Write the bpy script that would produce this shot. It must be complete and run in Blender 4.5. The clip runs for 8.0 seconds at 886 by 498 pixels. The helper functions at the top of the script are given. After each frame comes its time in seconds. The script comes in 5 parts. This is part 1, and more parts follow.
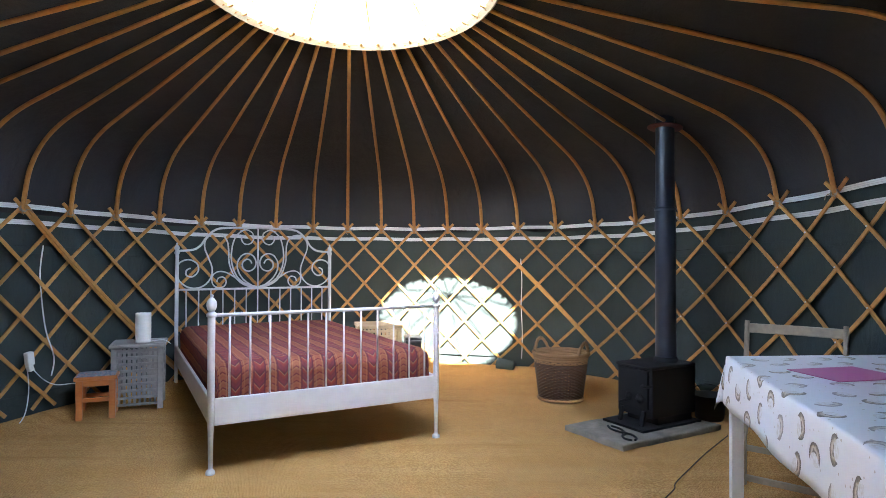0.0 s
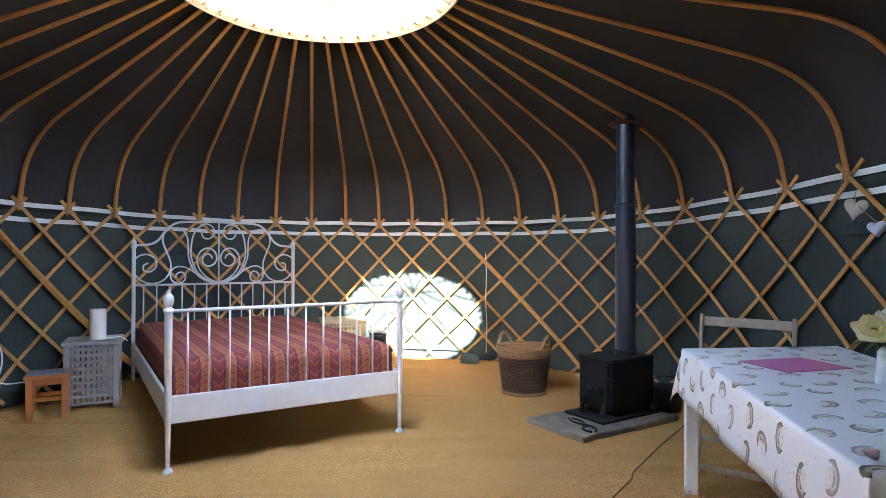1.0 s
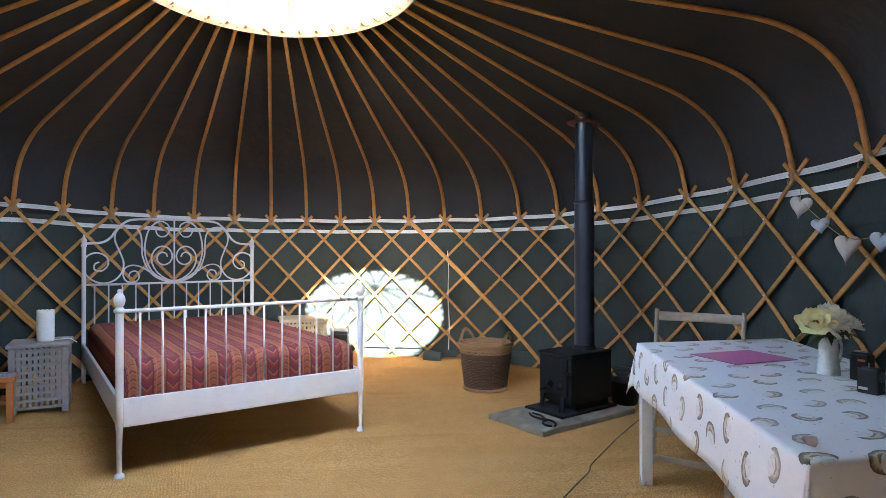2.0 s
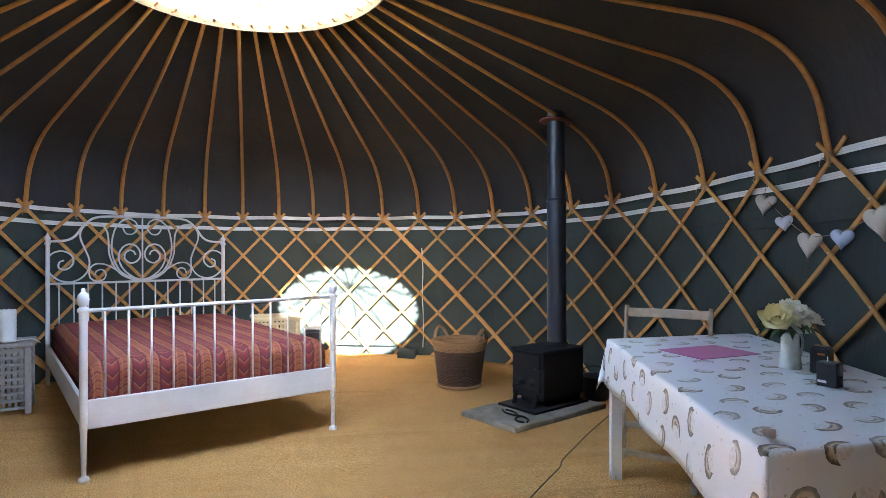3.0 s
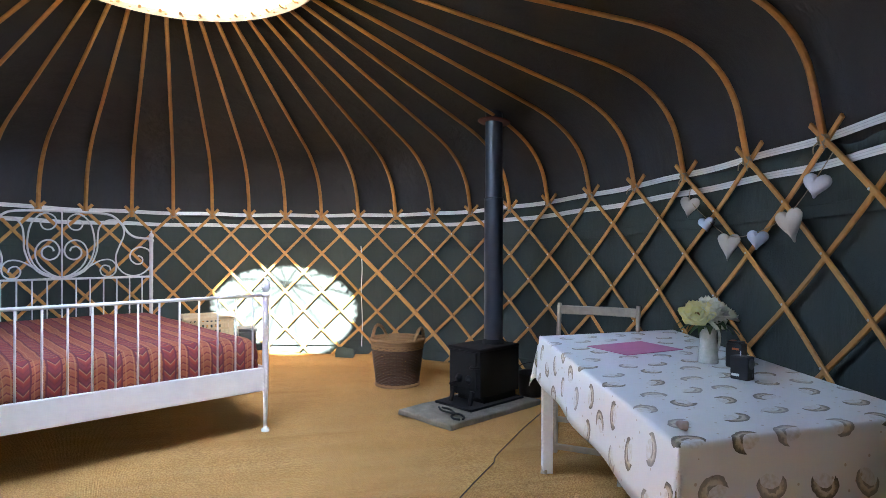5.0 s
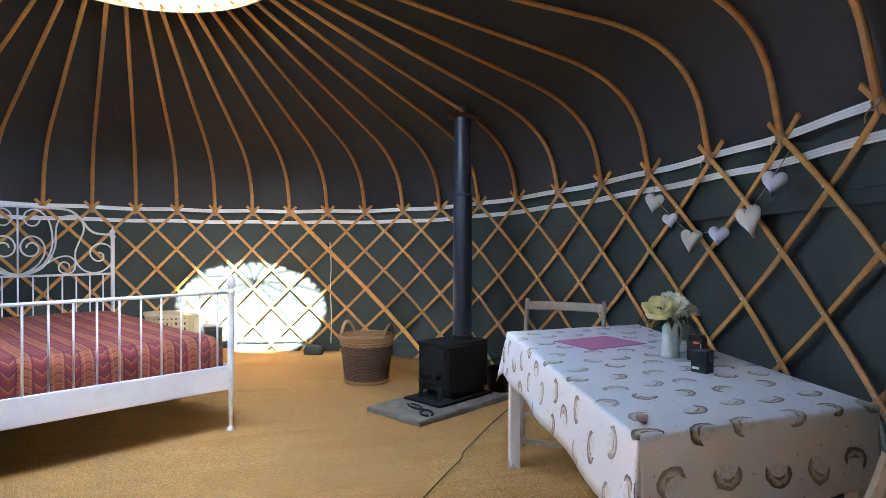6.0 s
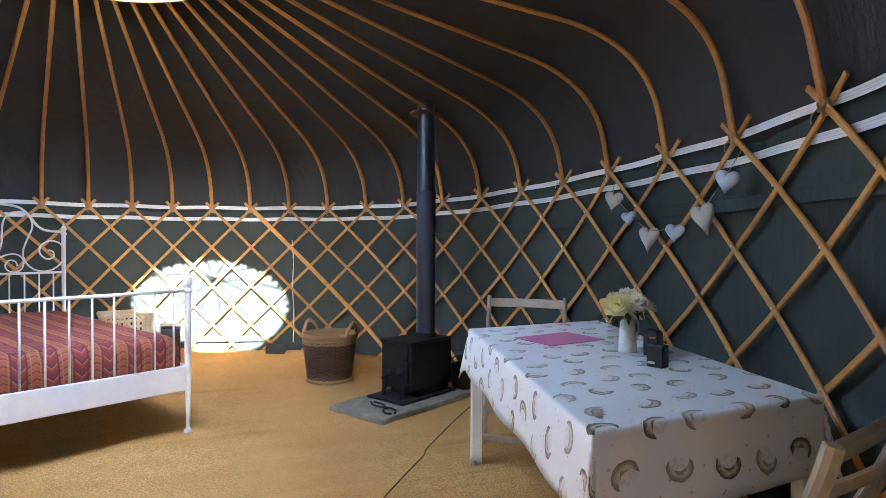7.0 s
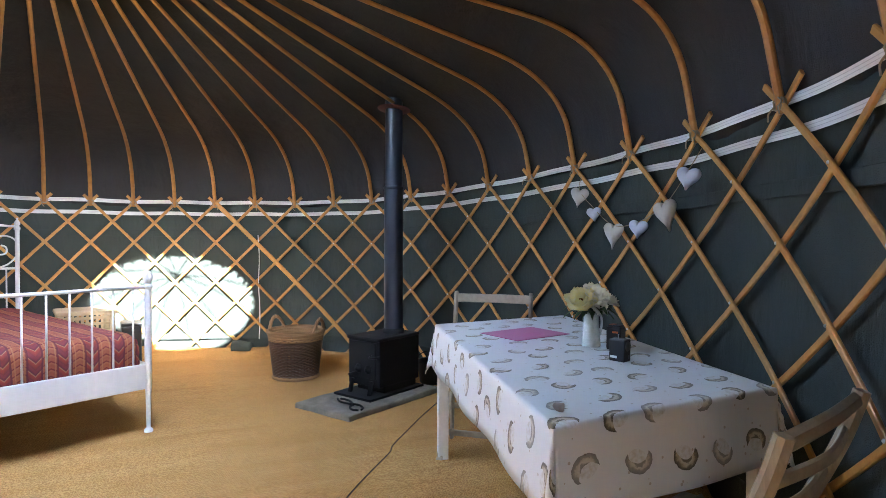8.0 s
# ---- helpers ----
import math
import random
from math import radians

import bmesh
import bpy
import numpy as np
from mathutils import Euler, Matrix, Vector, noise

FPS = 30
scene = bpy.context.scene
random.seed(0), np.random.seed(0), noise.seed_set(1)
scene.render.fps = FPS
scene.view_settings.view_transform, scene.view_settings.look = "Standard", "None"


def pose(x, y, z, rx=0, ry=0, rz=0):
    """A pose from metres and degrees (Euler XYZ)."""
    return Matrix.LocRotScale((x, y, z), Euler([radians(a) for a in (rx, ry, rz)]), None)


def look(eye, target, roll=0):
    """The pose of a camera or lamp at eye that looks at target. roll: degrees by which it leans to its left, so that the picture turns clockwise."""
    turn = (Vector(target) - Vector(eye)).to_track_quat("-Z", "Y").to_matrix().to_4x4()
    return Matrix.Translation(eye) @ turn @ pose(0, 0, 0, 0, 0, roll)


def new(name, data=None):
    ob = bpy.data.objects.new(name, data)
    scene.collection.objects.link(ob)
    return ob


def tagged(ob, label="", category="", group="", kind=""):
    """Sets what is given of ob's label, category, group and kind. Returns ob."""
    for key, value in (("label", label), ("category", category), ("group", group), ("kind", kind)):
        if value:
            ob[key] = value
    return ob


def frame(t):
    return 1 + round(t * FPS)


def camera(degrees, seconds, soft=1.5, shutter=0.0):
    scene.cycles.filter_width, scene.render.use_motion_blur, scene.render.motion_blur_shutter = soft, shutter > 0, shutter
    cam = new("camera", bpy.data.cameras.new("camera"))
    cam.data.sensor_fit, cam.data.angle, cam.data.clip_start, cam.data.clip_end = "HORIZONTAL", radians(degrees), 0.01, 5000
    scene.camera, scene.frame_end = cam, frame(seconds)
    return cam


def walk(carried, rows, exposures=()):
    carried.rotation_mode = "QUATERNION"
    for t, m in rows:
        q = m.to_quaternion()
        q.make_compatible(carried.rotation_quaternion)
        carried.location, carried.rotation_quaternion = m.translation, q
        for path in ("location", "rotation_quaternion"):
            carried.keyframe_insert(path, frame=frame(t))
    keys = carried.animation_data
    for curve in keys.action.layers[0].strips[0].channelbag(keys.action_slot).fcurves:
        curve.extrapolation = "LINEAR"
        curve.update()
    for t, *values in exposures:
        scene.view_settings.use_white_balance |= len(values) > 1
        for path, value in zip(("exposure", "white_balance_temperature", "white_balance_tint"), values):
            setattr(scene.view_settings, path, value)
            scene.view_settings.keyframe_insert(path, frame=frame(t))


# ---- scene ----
cam = camera(74.0, 8.0, soft=0.8)
PATH = [
    (0.0, pose(0.000, 0.000, 1.232, 90.99, -0.11, -0.29)),
    (0.5, pose(0.013, 0.000, 1.231, 90.68, -0.08, -1.82)),
    (1.0, pose(0.025, 0.000, 1.230, 90.52, -0.15, -3.47)),
    (1.5, pose(0.038, -0.001, 1.230, 90.50, -0.06, -5.52)),
    (2.0, pose(0.050, 0.000, 1.229, 90.27, 0.07, -6.93)),
    (3.5, pose(0.088, 0.000, 1.227, 89.95, 0.09, -10.61)),
    (4.0, pose(0.100, 0.000, 1.226, 89.92, -0.05, -12.23)),
    (4.5, pose(0.112, 0.000, 1.225, 89.99, -0.16, -13.49)),
    (6.0, pose(0.150, 0.000, 1.223, 89.55, -0.15, -17.36)),
    (6.5, pose(0.162, 0.000, 1.222, 89.48, -0.15, -19.06)),
    (7.0, pose(0.175, 0.000, 1.222, 89.31, -0.14, -20.64)),
    (7.5, pose(0.187, 0.000, 1.221, 89.00, -0.25, -21.83)),
    (8.0, pose(0.200, 0.001, 1.220, 88.91, -0.22, -23.49)),
]
walk(cam, PATH, exposures=[(0.0, 5.60, 5950, 9), (4.0, 5.64, 6000, 9), (8.0, 5.80, 5950, 9)])

# ---- light ----
SUN_DIR = Vector((0.566, 3.50, -2.18)).normalized()
world = bpy.data.worlds.new("world")
scene.world = world
world.use_nodes = True
wn = world.node_tree
sky = wn.nodes.new("ShaderNodeTexSky")
sky.sky_type = "NISHITA"
sky.sun_disc = False
sky.sun_elevation = math.asin(-SUN_DIR.z)
sky.sun_rotation = math.atan2(-SUN_DIR.x, -SUN_DIR.y)
wn.links.new(sky.outputs[0], wn.nodes["Background"].inputs[0])
wn.nodes["Background"].inputs[1].default_value = 0.15
sun = new("sun", bpy.data.lights.new("sun", "SUN"))
sun.data.energy = 2.8
sun.data.angle = radians(0.5)
sun.data.color = (1.0, 0.95, 0.87)
sun.matrix_world = look((-1, -4, 5), Vector((-1, -4, 5)) + SUN_DIR)

# ---- materials ----


class Mat:
    """A small node-graph builder round one principled material."""

    def __init__(self, name, rough=0.6, metal=0.0, spec=0.5):
        self.m = bpy.data.materials.new(name)
        self.m.use_nodes = True
        self.t = self.m.node_tree
        self.b = self.t.nodes["Principled BSDF"]
        self.b.inputs["Roughness"].default_value = rough
        self.b.inputs["Metallic"].default_value = metal
        self.b.inputs["Specular IOR Level"].default_value = spec
        self.co = self.t.nodes.new("ShaderNodeTexCoord")

    def put(self, sock, v):
        if isinstance(v, (int, float)):
            sock.default_value = v
        elif isinstance(v, tuple):
            sock.default_value = v if len(v) != 3 or sock.type == "VECTOR" else (*v, 1)
        else:
            self.t.links.new(v, sock)

    def math(self, op, a, b=0.0, c=0.0):
        n = self.t.nodes.new("ShaderNodeMath")
        n.operation = op
        for s, v in zip(n.inputs, (a, b, c)):
            self.put(s, v)
        return n.outputs[0]

    def mapped(self, scale=(1, 1, 1), src="Object", rot=(0, 0, 0)):
        n = self.t.nodes.new("ShaderNodeMapping")
        self.t.links.new(self.co.outputs[src], n.inputs[0])
        n.inputs["Scale"].default_value = scale
        n.inputs["Rotation"].default_value = rot
        return n.outputs[0]

    def noise(self, scale, detail=4, vec=None, rough=0.55):
        n = self.t.nodes.new("ShaderNodeTexNoise")
        n.inputs["Scale"].default_value = scale
        n.inputs["Detail"].default_value = detail
        n.inputs["Roughness"].default_value = rough
        self.t.links.new(vec if vec is not None else self.co.outputs["Object"], n.inputs["Vector"])
        return n.outputs["Fac"]

    def wave(self, scale, dist, vec, direction="X", detail=2):
        n = self.t.nodes.new("ShaderNodeTexWave")
        n.bands_direction = direction
        n.inputs["Scale"].default_value = scale
        n.inputs["Distortion"].default_value = dist
        n.inputs["Detail"].default_value = detail
        self.t.links.new(vec, n.inputs["Vector"])
        return n.outputs["Fac"]

    def ramp(self, fac, *stops):
        n = self.t.nodes.new("ShaderNodeValToRGB")
        e = n.color_ramp.elements
        while len(e) < len(stops):
            e.new(0.5)
        for q, (p, c) in zip(e, stops):
            q.position, q.color = p, (*c, 1)
        self.put(n.inputs[0], fac)
        return n.outputs[0]

    def mix(self, fac, a, b, blend="MIX"):
        n = self.t.nodes.new("ShaderNodeMix")
        n.data_type, n.blend_type = "RGBA", blend
        self.put(n.inputs[0], fac)
        self.put(n.inputs[6], a)
        self.put(n.inputs[7], b)
        return n.outputs[2]

    def rand(self):
        return self.t.nodes.new("ShaderNodeObjectInfo").outputs["Random"]

    def color(self, v):
        self.put(self.b.inputs["Base Color"], v)
        return self

    def rough(self, v):
        self.put(self.b.inputs["Roughness"], v)
        return self

    def bump(self, h, strength=0.3, dist=0.002):
        n = self.t.nodes.new("ShaderNodeBump")
        n.inputs["Strength"].default_value = strength
        n.inputs["Distance"].default_value = dist
        self.put(n.inputs["Height"], h)
        self.t.links.new(n.outputs[0], self.b.inputs["Normal"])
        return self


def speckled(name, c1, c2, scale=8, fine=120, rough=0.6, metal=0.0, bump=0.2, dist=0.001, spec=0.5):
    m = Mat(name, rough, metal, spec)
    f = m.noise(scale, 5)
    g = m.noise(fine, 3)
    m.color(m.mix(m.math("MULTIPLY", g, 0.35), m.ramp(f, (0.3, c1), (0.7, c2)), tuple(0.6 * q for q in c1)))
    m.bump(g, bump, dist)
    m.rough(m.math("MULTIPLY_ADD", f, 0.25, rough - 0.12))
    return m.m


def wood(name, c1, c2, grain=(3, 3, 40), rough=0.5, vary=0.3):
    m = Mat(name, rough)
    v = m.mapped(grain)
    f = m.noise(3.0, 6, v, 0.6)
    big = m.noise(2.2, 3)
    c = m.ramp(f, (0.3, c1), (0.72, c2))
    c = m.mix(m.math("MULTIPLY", m.rand(), vary), c, tuple(0.45 * q for q in c1))
    c = m.mix(m.math("MULTIPLY", big, 0.35), c, tuple(0.7 * q for q in c2))
    m.color(c).bump(f, 0.25, 0.001)
    m.rough(m.math("MULTIPLY_ADD", f, 0.3, rough - 0.15))
    return m.m


def canvas(name, c1, c2):
    m = Mat(name, 0.85, spec=0.25)
    weave = m.noise(240, 3)
    folds = m.noise(2.6, 5, m.mapped((1.5, 1.5, 0.5)), 0.6)
    stain = m.noise(0.9, 5)
    c = m.mix(folds, c1, c2)
    c = m.mix(m.math("MULTIPLY", stain, 0.3), c, tuple(1.6 * q for q in c2))
    m.color(c)
    m.bump(m.math("MULTIPLY_ADD", folds, 14.0, weave), 0.6, 0.006)
    return m.m


def carpet_material():
    m = Mat("jute_carpet", 0.95, spec=0.1)
    lay = m.mapped(rot=(0, 0, 0.62))
    a = m.wave(27, 2.2, lay, "X")
    b = m.wave(36, 2.2, lay, "Y")
    weave = m.math("MULTIPLY", a, b)
    big = m.noise(1.1, 5)
    mid = m.noise(9, 6, rough=0.7)
    fibre = m.noise(110, 4, rough=0.8)
    streak = m.noise(1.0, 5, m.mapped((0.55, 5.5, 1), rot=(0, 0, 0.62)), 0.65)
    crease = m.noise(1.0, 3, m.mapped((0.35, 9.0, 1), rot=(0, 0, 0.50)), 0.5)
    c = m.ramp(big, (0.25, (0.52, 0.275, 0.084)), (0.55, (0.65, 0.36, 0.115)), (0.8, (0.74, 0.45, 0.165)))
    c = m.mix(m.ramp(streak, (0.42, (0, 0, 0)), (0.68, (0.55, 0.55, 0.55))), c, (0.74, 0.47, 0.20))
    c = m.mix(m.ramp(crease, (0.30, (0.55, 0.55, 0.55)), (0.42, (0, 0, 0))), c, (0.36, 0.175, 0.05))
    c = m.mix(m.math("MULTIPLY", mid, 0.55), c, (0.36, 0.19, 0.06))
    c = m.mix(m.math("MULTIPLY", weave, 0.26), c, (0.80, 0.54, 0.25))
    c = m.mix(m.ramp(fibre, (0.42, (0.75, 0.75, 0.75)), (0.58, (0, 0, 0))), c, (0.25, 0.125, 0.036))
    m.color(c).bump(m.math("ADD", m.math("MULTIPLY", weave, 1.5), m.math("ADD", fibre, m.math("MULTIPLY", streak, 3.0))), 0.65, 0.006)
    return m.m


CANVAS_WALL = canvas("green_canvas", (0.032, 0.042, 0.040), (0.047, 0.058, 0.054))
CANVAS_ROOF = canvas("roof_canvas", (0.031, 0.0306, 0.033), (0.045, 0.044, 0.046))
CARPET = carpet_material()
ASH = wood("ash_lath", (0.46, 0.200, 0.042), (0.68, 0.355, 0.095), (9, 9, 9), 0.42)
RIB = wood("ash_rib", (0.42, 0.165, 0.034), (0.62, 0.29, 0.065), (9, 9, 9), 0.45)
STRAP = speckled("white_webbing", (0.72, 0.73, 0.76), (0.82, 0.82, 0.84), 6, 300, 0.7)
STITCH = speckled("grey_thread", (0.50, 0.51, 0.54), (0.60, 0.61, 0.64), 30, 400, 0.9)
ROPE = speckled("hemp_rope", (0.30, 0.24, 0.16), (0.42, 0.34, 0.24), 30, 400, 0.9)
WHITE_METAL = speckled("white_painted_metal", (0.64, 0.64, 0.665), (0.70, 0.70, 0.715), 2.5, 14, 0.33, 0.0, 0.03)
IRON = speckled("black_cast_iron", (0.006, 0.006, 0.0065), (0.013, 0.013, 0.014), 9, 180, 0.72, 0.0, 0.4, 0.002, 0.25)
FLUE = speckled("enamelled_flue", (0.012, 0.017, 0.028), (0.020, 0.027, 0.041), 6, 90, 0.42, 0.0, 0.08)
STONE = speckled("sandstone", (0.12, 0.105, 0.08), (0.27, 0.235, 0.18), 9, 60, 0.9, 0.0, 0.9, 0.008)
GREY_WOOD = wood("greywashed_wood", (0.25, 0.23, 0.215), (0.38, 0.355, 0.33), (6, 30, 6), 0.7)
PALE_WOOD = wood("pale_acacia", (0.52, 0.38, 0.22), (0.66, 0.52, 0.33), (6, 30, 6), 0.55)
ORANGE_WOOD = wood("orange_stained_wood", (0.42, 0.13, 0.03), (0.56, 0.20, 0.05), (6, 6, 30), 0.45)
CHAIR_WOOD = wood("weathered_chair_wood", (0.30, 0.24, 0.18), (0.46, 0.38, 0.28), (8, 30, 8), 0.65)
FOLD_WOOD = wood("worn_beech", (0.30, 0.24, 0.165), (0.47, 0.40, 0.29), (8, 30, 8), 0.6)
WHITE_PAINT = speckled("white_painted_wood", (0.66, 0.65, 0.66), (0.76, 0.75, 0.75), 7, 90, 0.5, 0.0, 0.15)
WICKER_DARK = wood("dark_willow", (0.050, 0.023, 0.013), (0.145, 0.070, 0.037), (40, 40, 40), 0.55, 0.5)
WICKER_PALE = wood("pale_willow", (0.23, 0.120, 0.048), (0.40, 0.235, 0.100), (40, 40, 40), 0.55, 0.4)
PINK = speckled("magenta_card", (0.52, 0.12, 0.30), (0.60, 0.17, 0.38), 10, 90, 0.4)
BLACK_PLASTIC = speckled("black_plastic", (0.012, 0.012, 0.013), (0.022, 0.022, 0.023), 10, 300, 0.45)
GREY_PLASTIC = speckled("grey_mesh", (0.10, 0.10, 0.11), (0.16, 0.16, 0.17), 10, 600, 0.5)
WHITE_PLASTIC = speckled("white_plastic", (0.72, 0.72, 0.70), (0.80, 0.80, 0.78), 8, 120, 0.4)
ORANGE_PLASTIC = speckled("orange_plastic", (0.55, 0.13, 0.03), (0.62, 0.17, 0.05), 8, 120, 0.4)
CHINA = speckled("glazed_china", (0.54, 0.60, 0.54), (0.82, 0.83, 0.80), 34, 90, 0.22)
LEAF = speckled("flower_leaf", (0.035, 0.075, 0.022), (0.07, 0.12, 0.035), 12, 90, 0.5)
STAMEN = speckled("brown_stamen", (0.20, 0.09, 0.02), (0.36, 0.19, 0.03), 60, 200, 0.8)
LINEN = speckled("beige_linen", (0.52, 0.48, 0.42), (0.62, 0.58, 0.52), 12, 500, 0.9, 0.0, 0.5)
BLUE_LINEN = speckled("pale_blue_linen", (0.50, 0.55, 0.66), (0.60, 0.65, 0.75), 12, 500, 0.9, 0.0, 0.5)
SHELL = speckled("pink_stone", (0.36, 0.24, 0.20), (0.62, 0.50, 0.44), 40, 160, 0.6)
RED_RUBBER = speckled("red_silicone", (0.085, 0.020, 0.014), (0.13, 0.030, 0.020), 10, 90, 0.6)
GROUND_FILL = speckled("bounce_ground", (0.22, 0.18, 0.13), (0.32, 0.27, 0.20), 0.6, 25, 0.9)
DARK_SEAM = speckled("dark_cord", (0.025, 0.014, 0.008), (0.05, 0.028, 0.014), 30, 200, 0.9)
DECK = wood("floor_boards", (0.20, 0.075, 0.030), (0.32, 0.13, 0.055), (20, 3, 3), 0.5)


def clear_material():
    m = bpy.data.materials.new("clear_plastic")
    m.use_nodes = True
    t = m.node_tree
    t.nodes.clear()
    out = t.nodes.new("ShaderNodeOutputMaterial")
    tr = t.nodes.new("ShaderNodeBsdfTransparent")
    tr.inputs[0].default_value = (0.90, 0.91, 0.91, 1)
    tl = t.nodes.new("ShaderNodeBsdfTranslucent")
    tl.inputs[0].default_value = (0.9, 0.92, 0.92, 1)
    mx = t.nodes.new("ShaderNodeMixShader")
    nz = t.nodes.new("ShaderNodeTexNoise")
    nz.inputs["Scale"].default_value = 3.0
    nz.inputs["Detail"].default_value = 6.0
    rp = t.nodes.new("ShaderNodeMapRange")
    rp.inputs[3].default_value = 0.12
    rp.inputs[4].default_value = 0.40
    t.links.new(nz.outputs[0], rp.inputs[0])
    t.links.new(rp.outputs[0], mx.inputs[0])
    t.links.new(tr.outputs[0], mx.inputs[1])
    t.links.new(tl.outputs[0], mx.inputs[2])
    t.links.new(mx.outputs[0], out.inputs[0])
    return m


CLEAR = clear_material()


def petal_material(name, c1, c2):
    m = Mat(name, 0.6)
    c = m.ramp(m.noise(30, 3), (0.3, c1), (0.7, c2))
    m.color(c)
    tl = m.t.nodes.new("ShaderNodeBsdfTranslucent")
    m.put(tl.inputs[0], c)
    mx = m.t.nodes.new("ShaderNodeMixShader")
    mx.inputs[0].default_value = 0.45
    m.t.links.new(m.b.outputs[0], mx.inputs[1])
    m.t.links.new(tl.outputs[0], mx.inputs[2])
    m.t.links.new(mx.outputs[0], m.t.nodes["Material Output"].inputs[0])
    return m.m


PETAL = petal_material("cream_petal", (0.86, 0.84, 0.68), (0.90, 0.89, 0.82))
PETAL_YELLOW = petal_material("yellow_petal", (0.89, 0.80, 0.38), (0.91, 0.88, 0.66))


def blanket_material():
    m = Mat("woven_blanket", 0.92, spec=0.15)
    sep = m.t.nodes.new("ShaderNodeSeparateXYZ")
    m.t.links.new(m.co.outputs["UV"], sep.inputs[0])
    wob = m.math("MULTIPLY_ADD", m.noise(3.0, 2), 0.03, -0.015)
    x, y = m.math("ADD", sep.outputs[0], wob), sep.outputs[1]
    P = 0.145
    fx = m.math("FRACT", m.math("MULTIPLY", x, 1 / P))
    wide = m.math("GREATER_THAN", fx, 0.48)
    px = m.math("PINGPONG", m.math("MULTIPLY", x, 4 / P), 1.0)
    pw = m.math("PINGPONG", m.math("MULTIPLY", x, 4 / P), 1.0)
    zig = m.math("FRACT", m.math("MULTIPLY_ADD", pw, 0.55, m.math("MULTIPLY", y, 1 / 0.070)))
    zig2 = m.math("FRACT", m.math("MULTIPLY_ADD", px, -0.5, m.math("MULTIPLY", y, 1 / 0.042)))
    ochre = m.ramp(zig2, (0.0, (0.31, 0.105, 0.048)), (0.40, (0.40, 0.165, 0.075)), (0.46, (0.16, 0.030, 0.030)), (0.60, (0.17, 0.035, 0.035)), (0.66, (0.35, 0.12, 0.058)))
    plum = m.ramp(zig, (0.0, (0.16, 0.033, 0.046)), (0.28, (0.30, 0.052, 0.038)), (0.42, (0.34, 0.065, 0.045)), (0.47, (0.40, 0.22, 0.12)), (0.53, (0.38, 0.20, 0.11)), (0.58, (0.09, 0.026, 0.050)), (0.8, (0.20, 0.038, 0.055)))
    far = m.math("MULTIPLY", m.math("SMOOTH_MIN", 1.0, m.math("MULTIPLY", y, 0.9), 0.4), 0.40)
    plum = m.mix(far, plum, (0.21, 0.052, 0.052))
    ochre = m.mix(m.math("MULTIPLY", far, 0.6), ochre, (0.35, 0.135, 0.065))
    c = m.mix(wide, ochre, plum)
    for at, wd, col in ((0.48, 0.035, (0.09, 0.022, 0.040)), (0.97, 0.035, (0.09, 0.022, 0.040)), (0.10, 0.022, (0.42, 0.20, 0.09)), (0.40, 0.022, (0.42, 0.20, 0.09))):
        edge = m.math("LESS_THAN", m.math("ABSOLUTE", m.math("SUBTRACT", fx, at)), wd)
        c = m.mix(m.math("MULTIPLY", edge, 0.8), c, col)
    g = m.noise(190, 3)
    c = m.mix(0.16, c, (0.20, 0.062, 0.050))
    c = m.mix(m.math("MULTIPLY", g, 0.5), c, (0.12, 0.034, 0.034))
    m.color(c).bump(g, 0.5, 0.002)
    return m.m


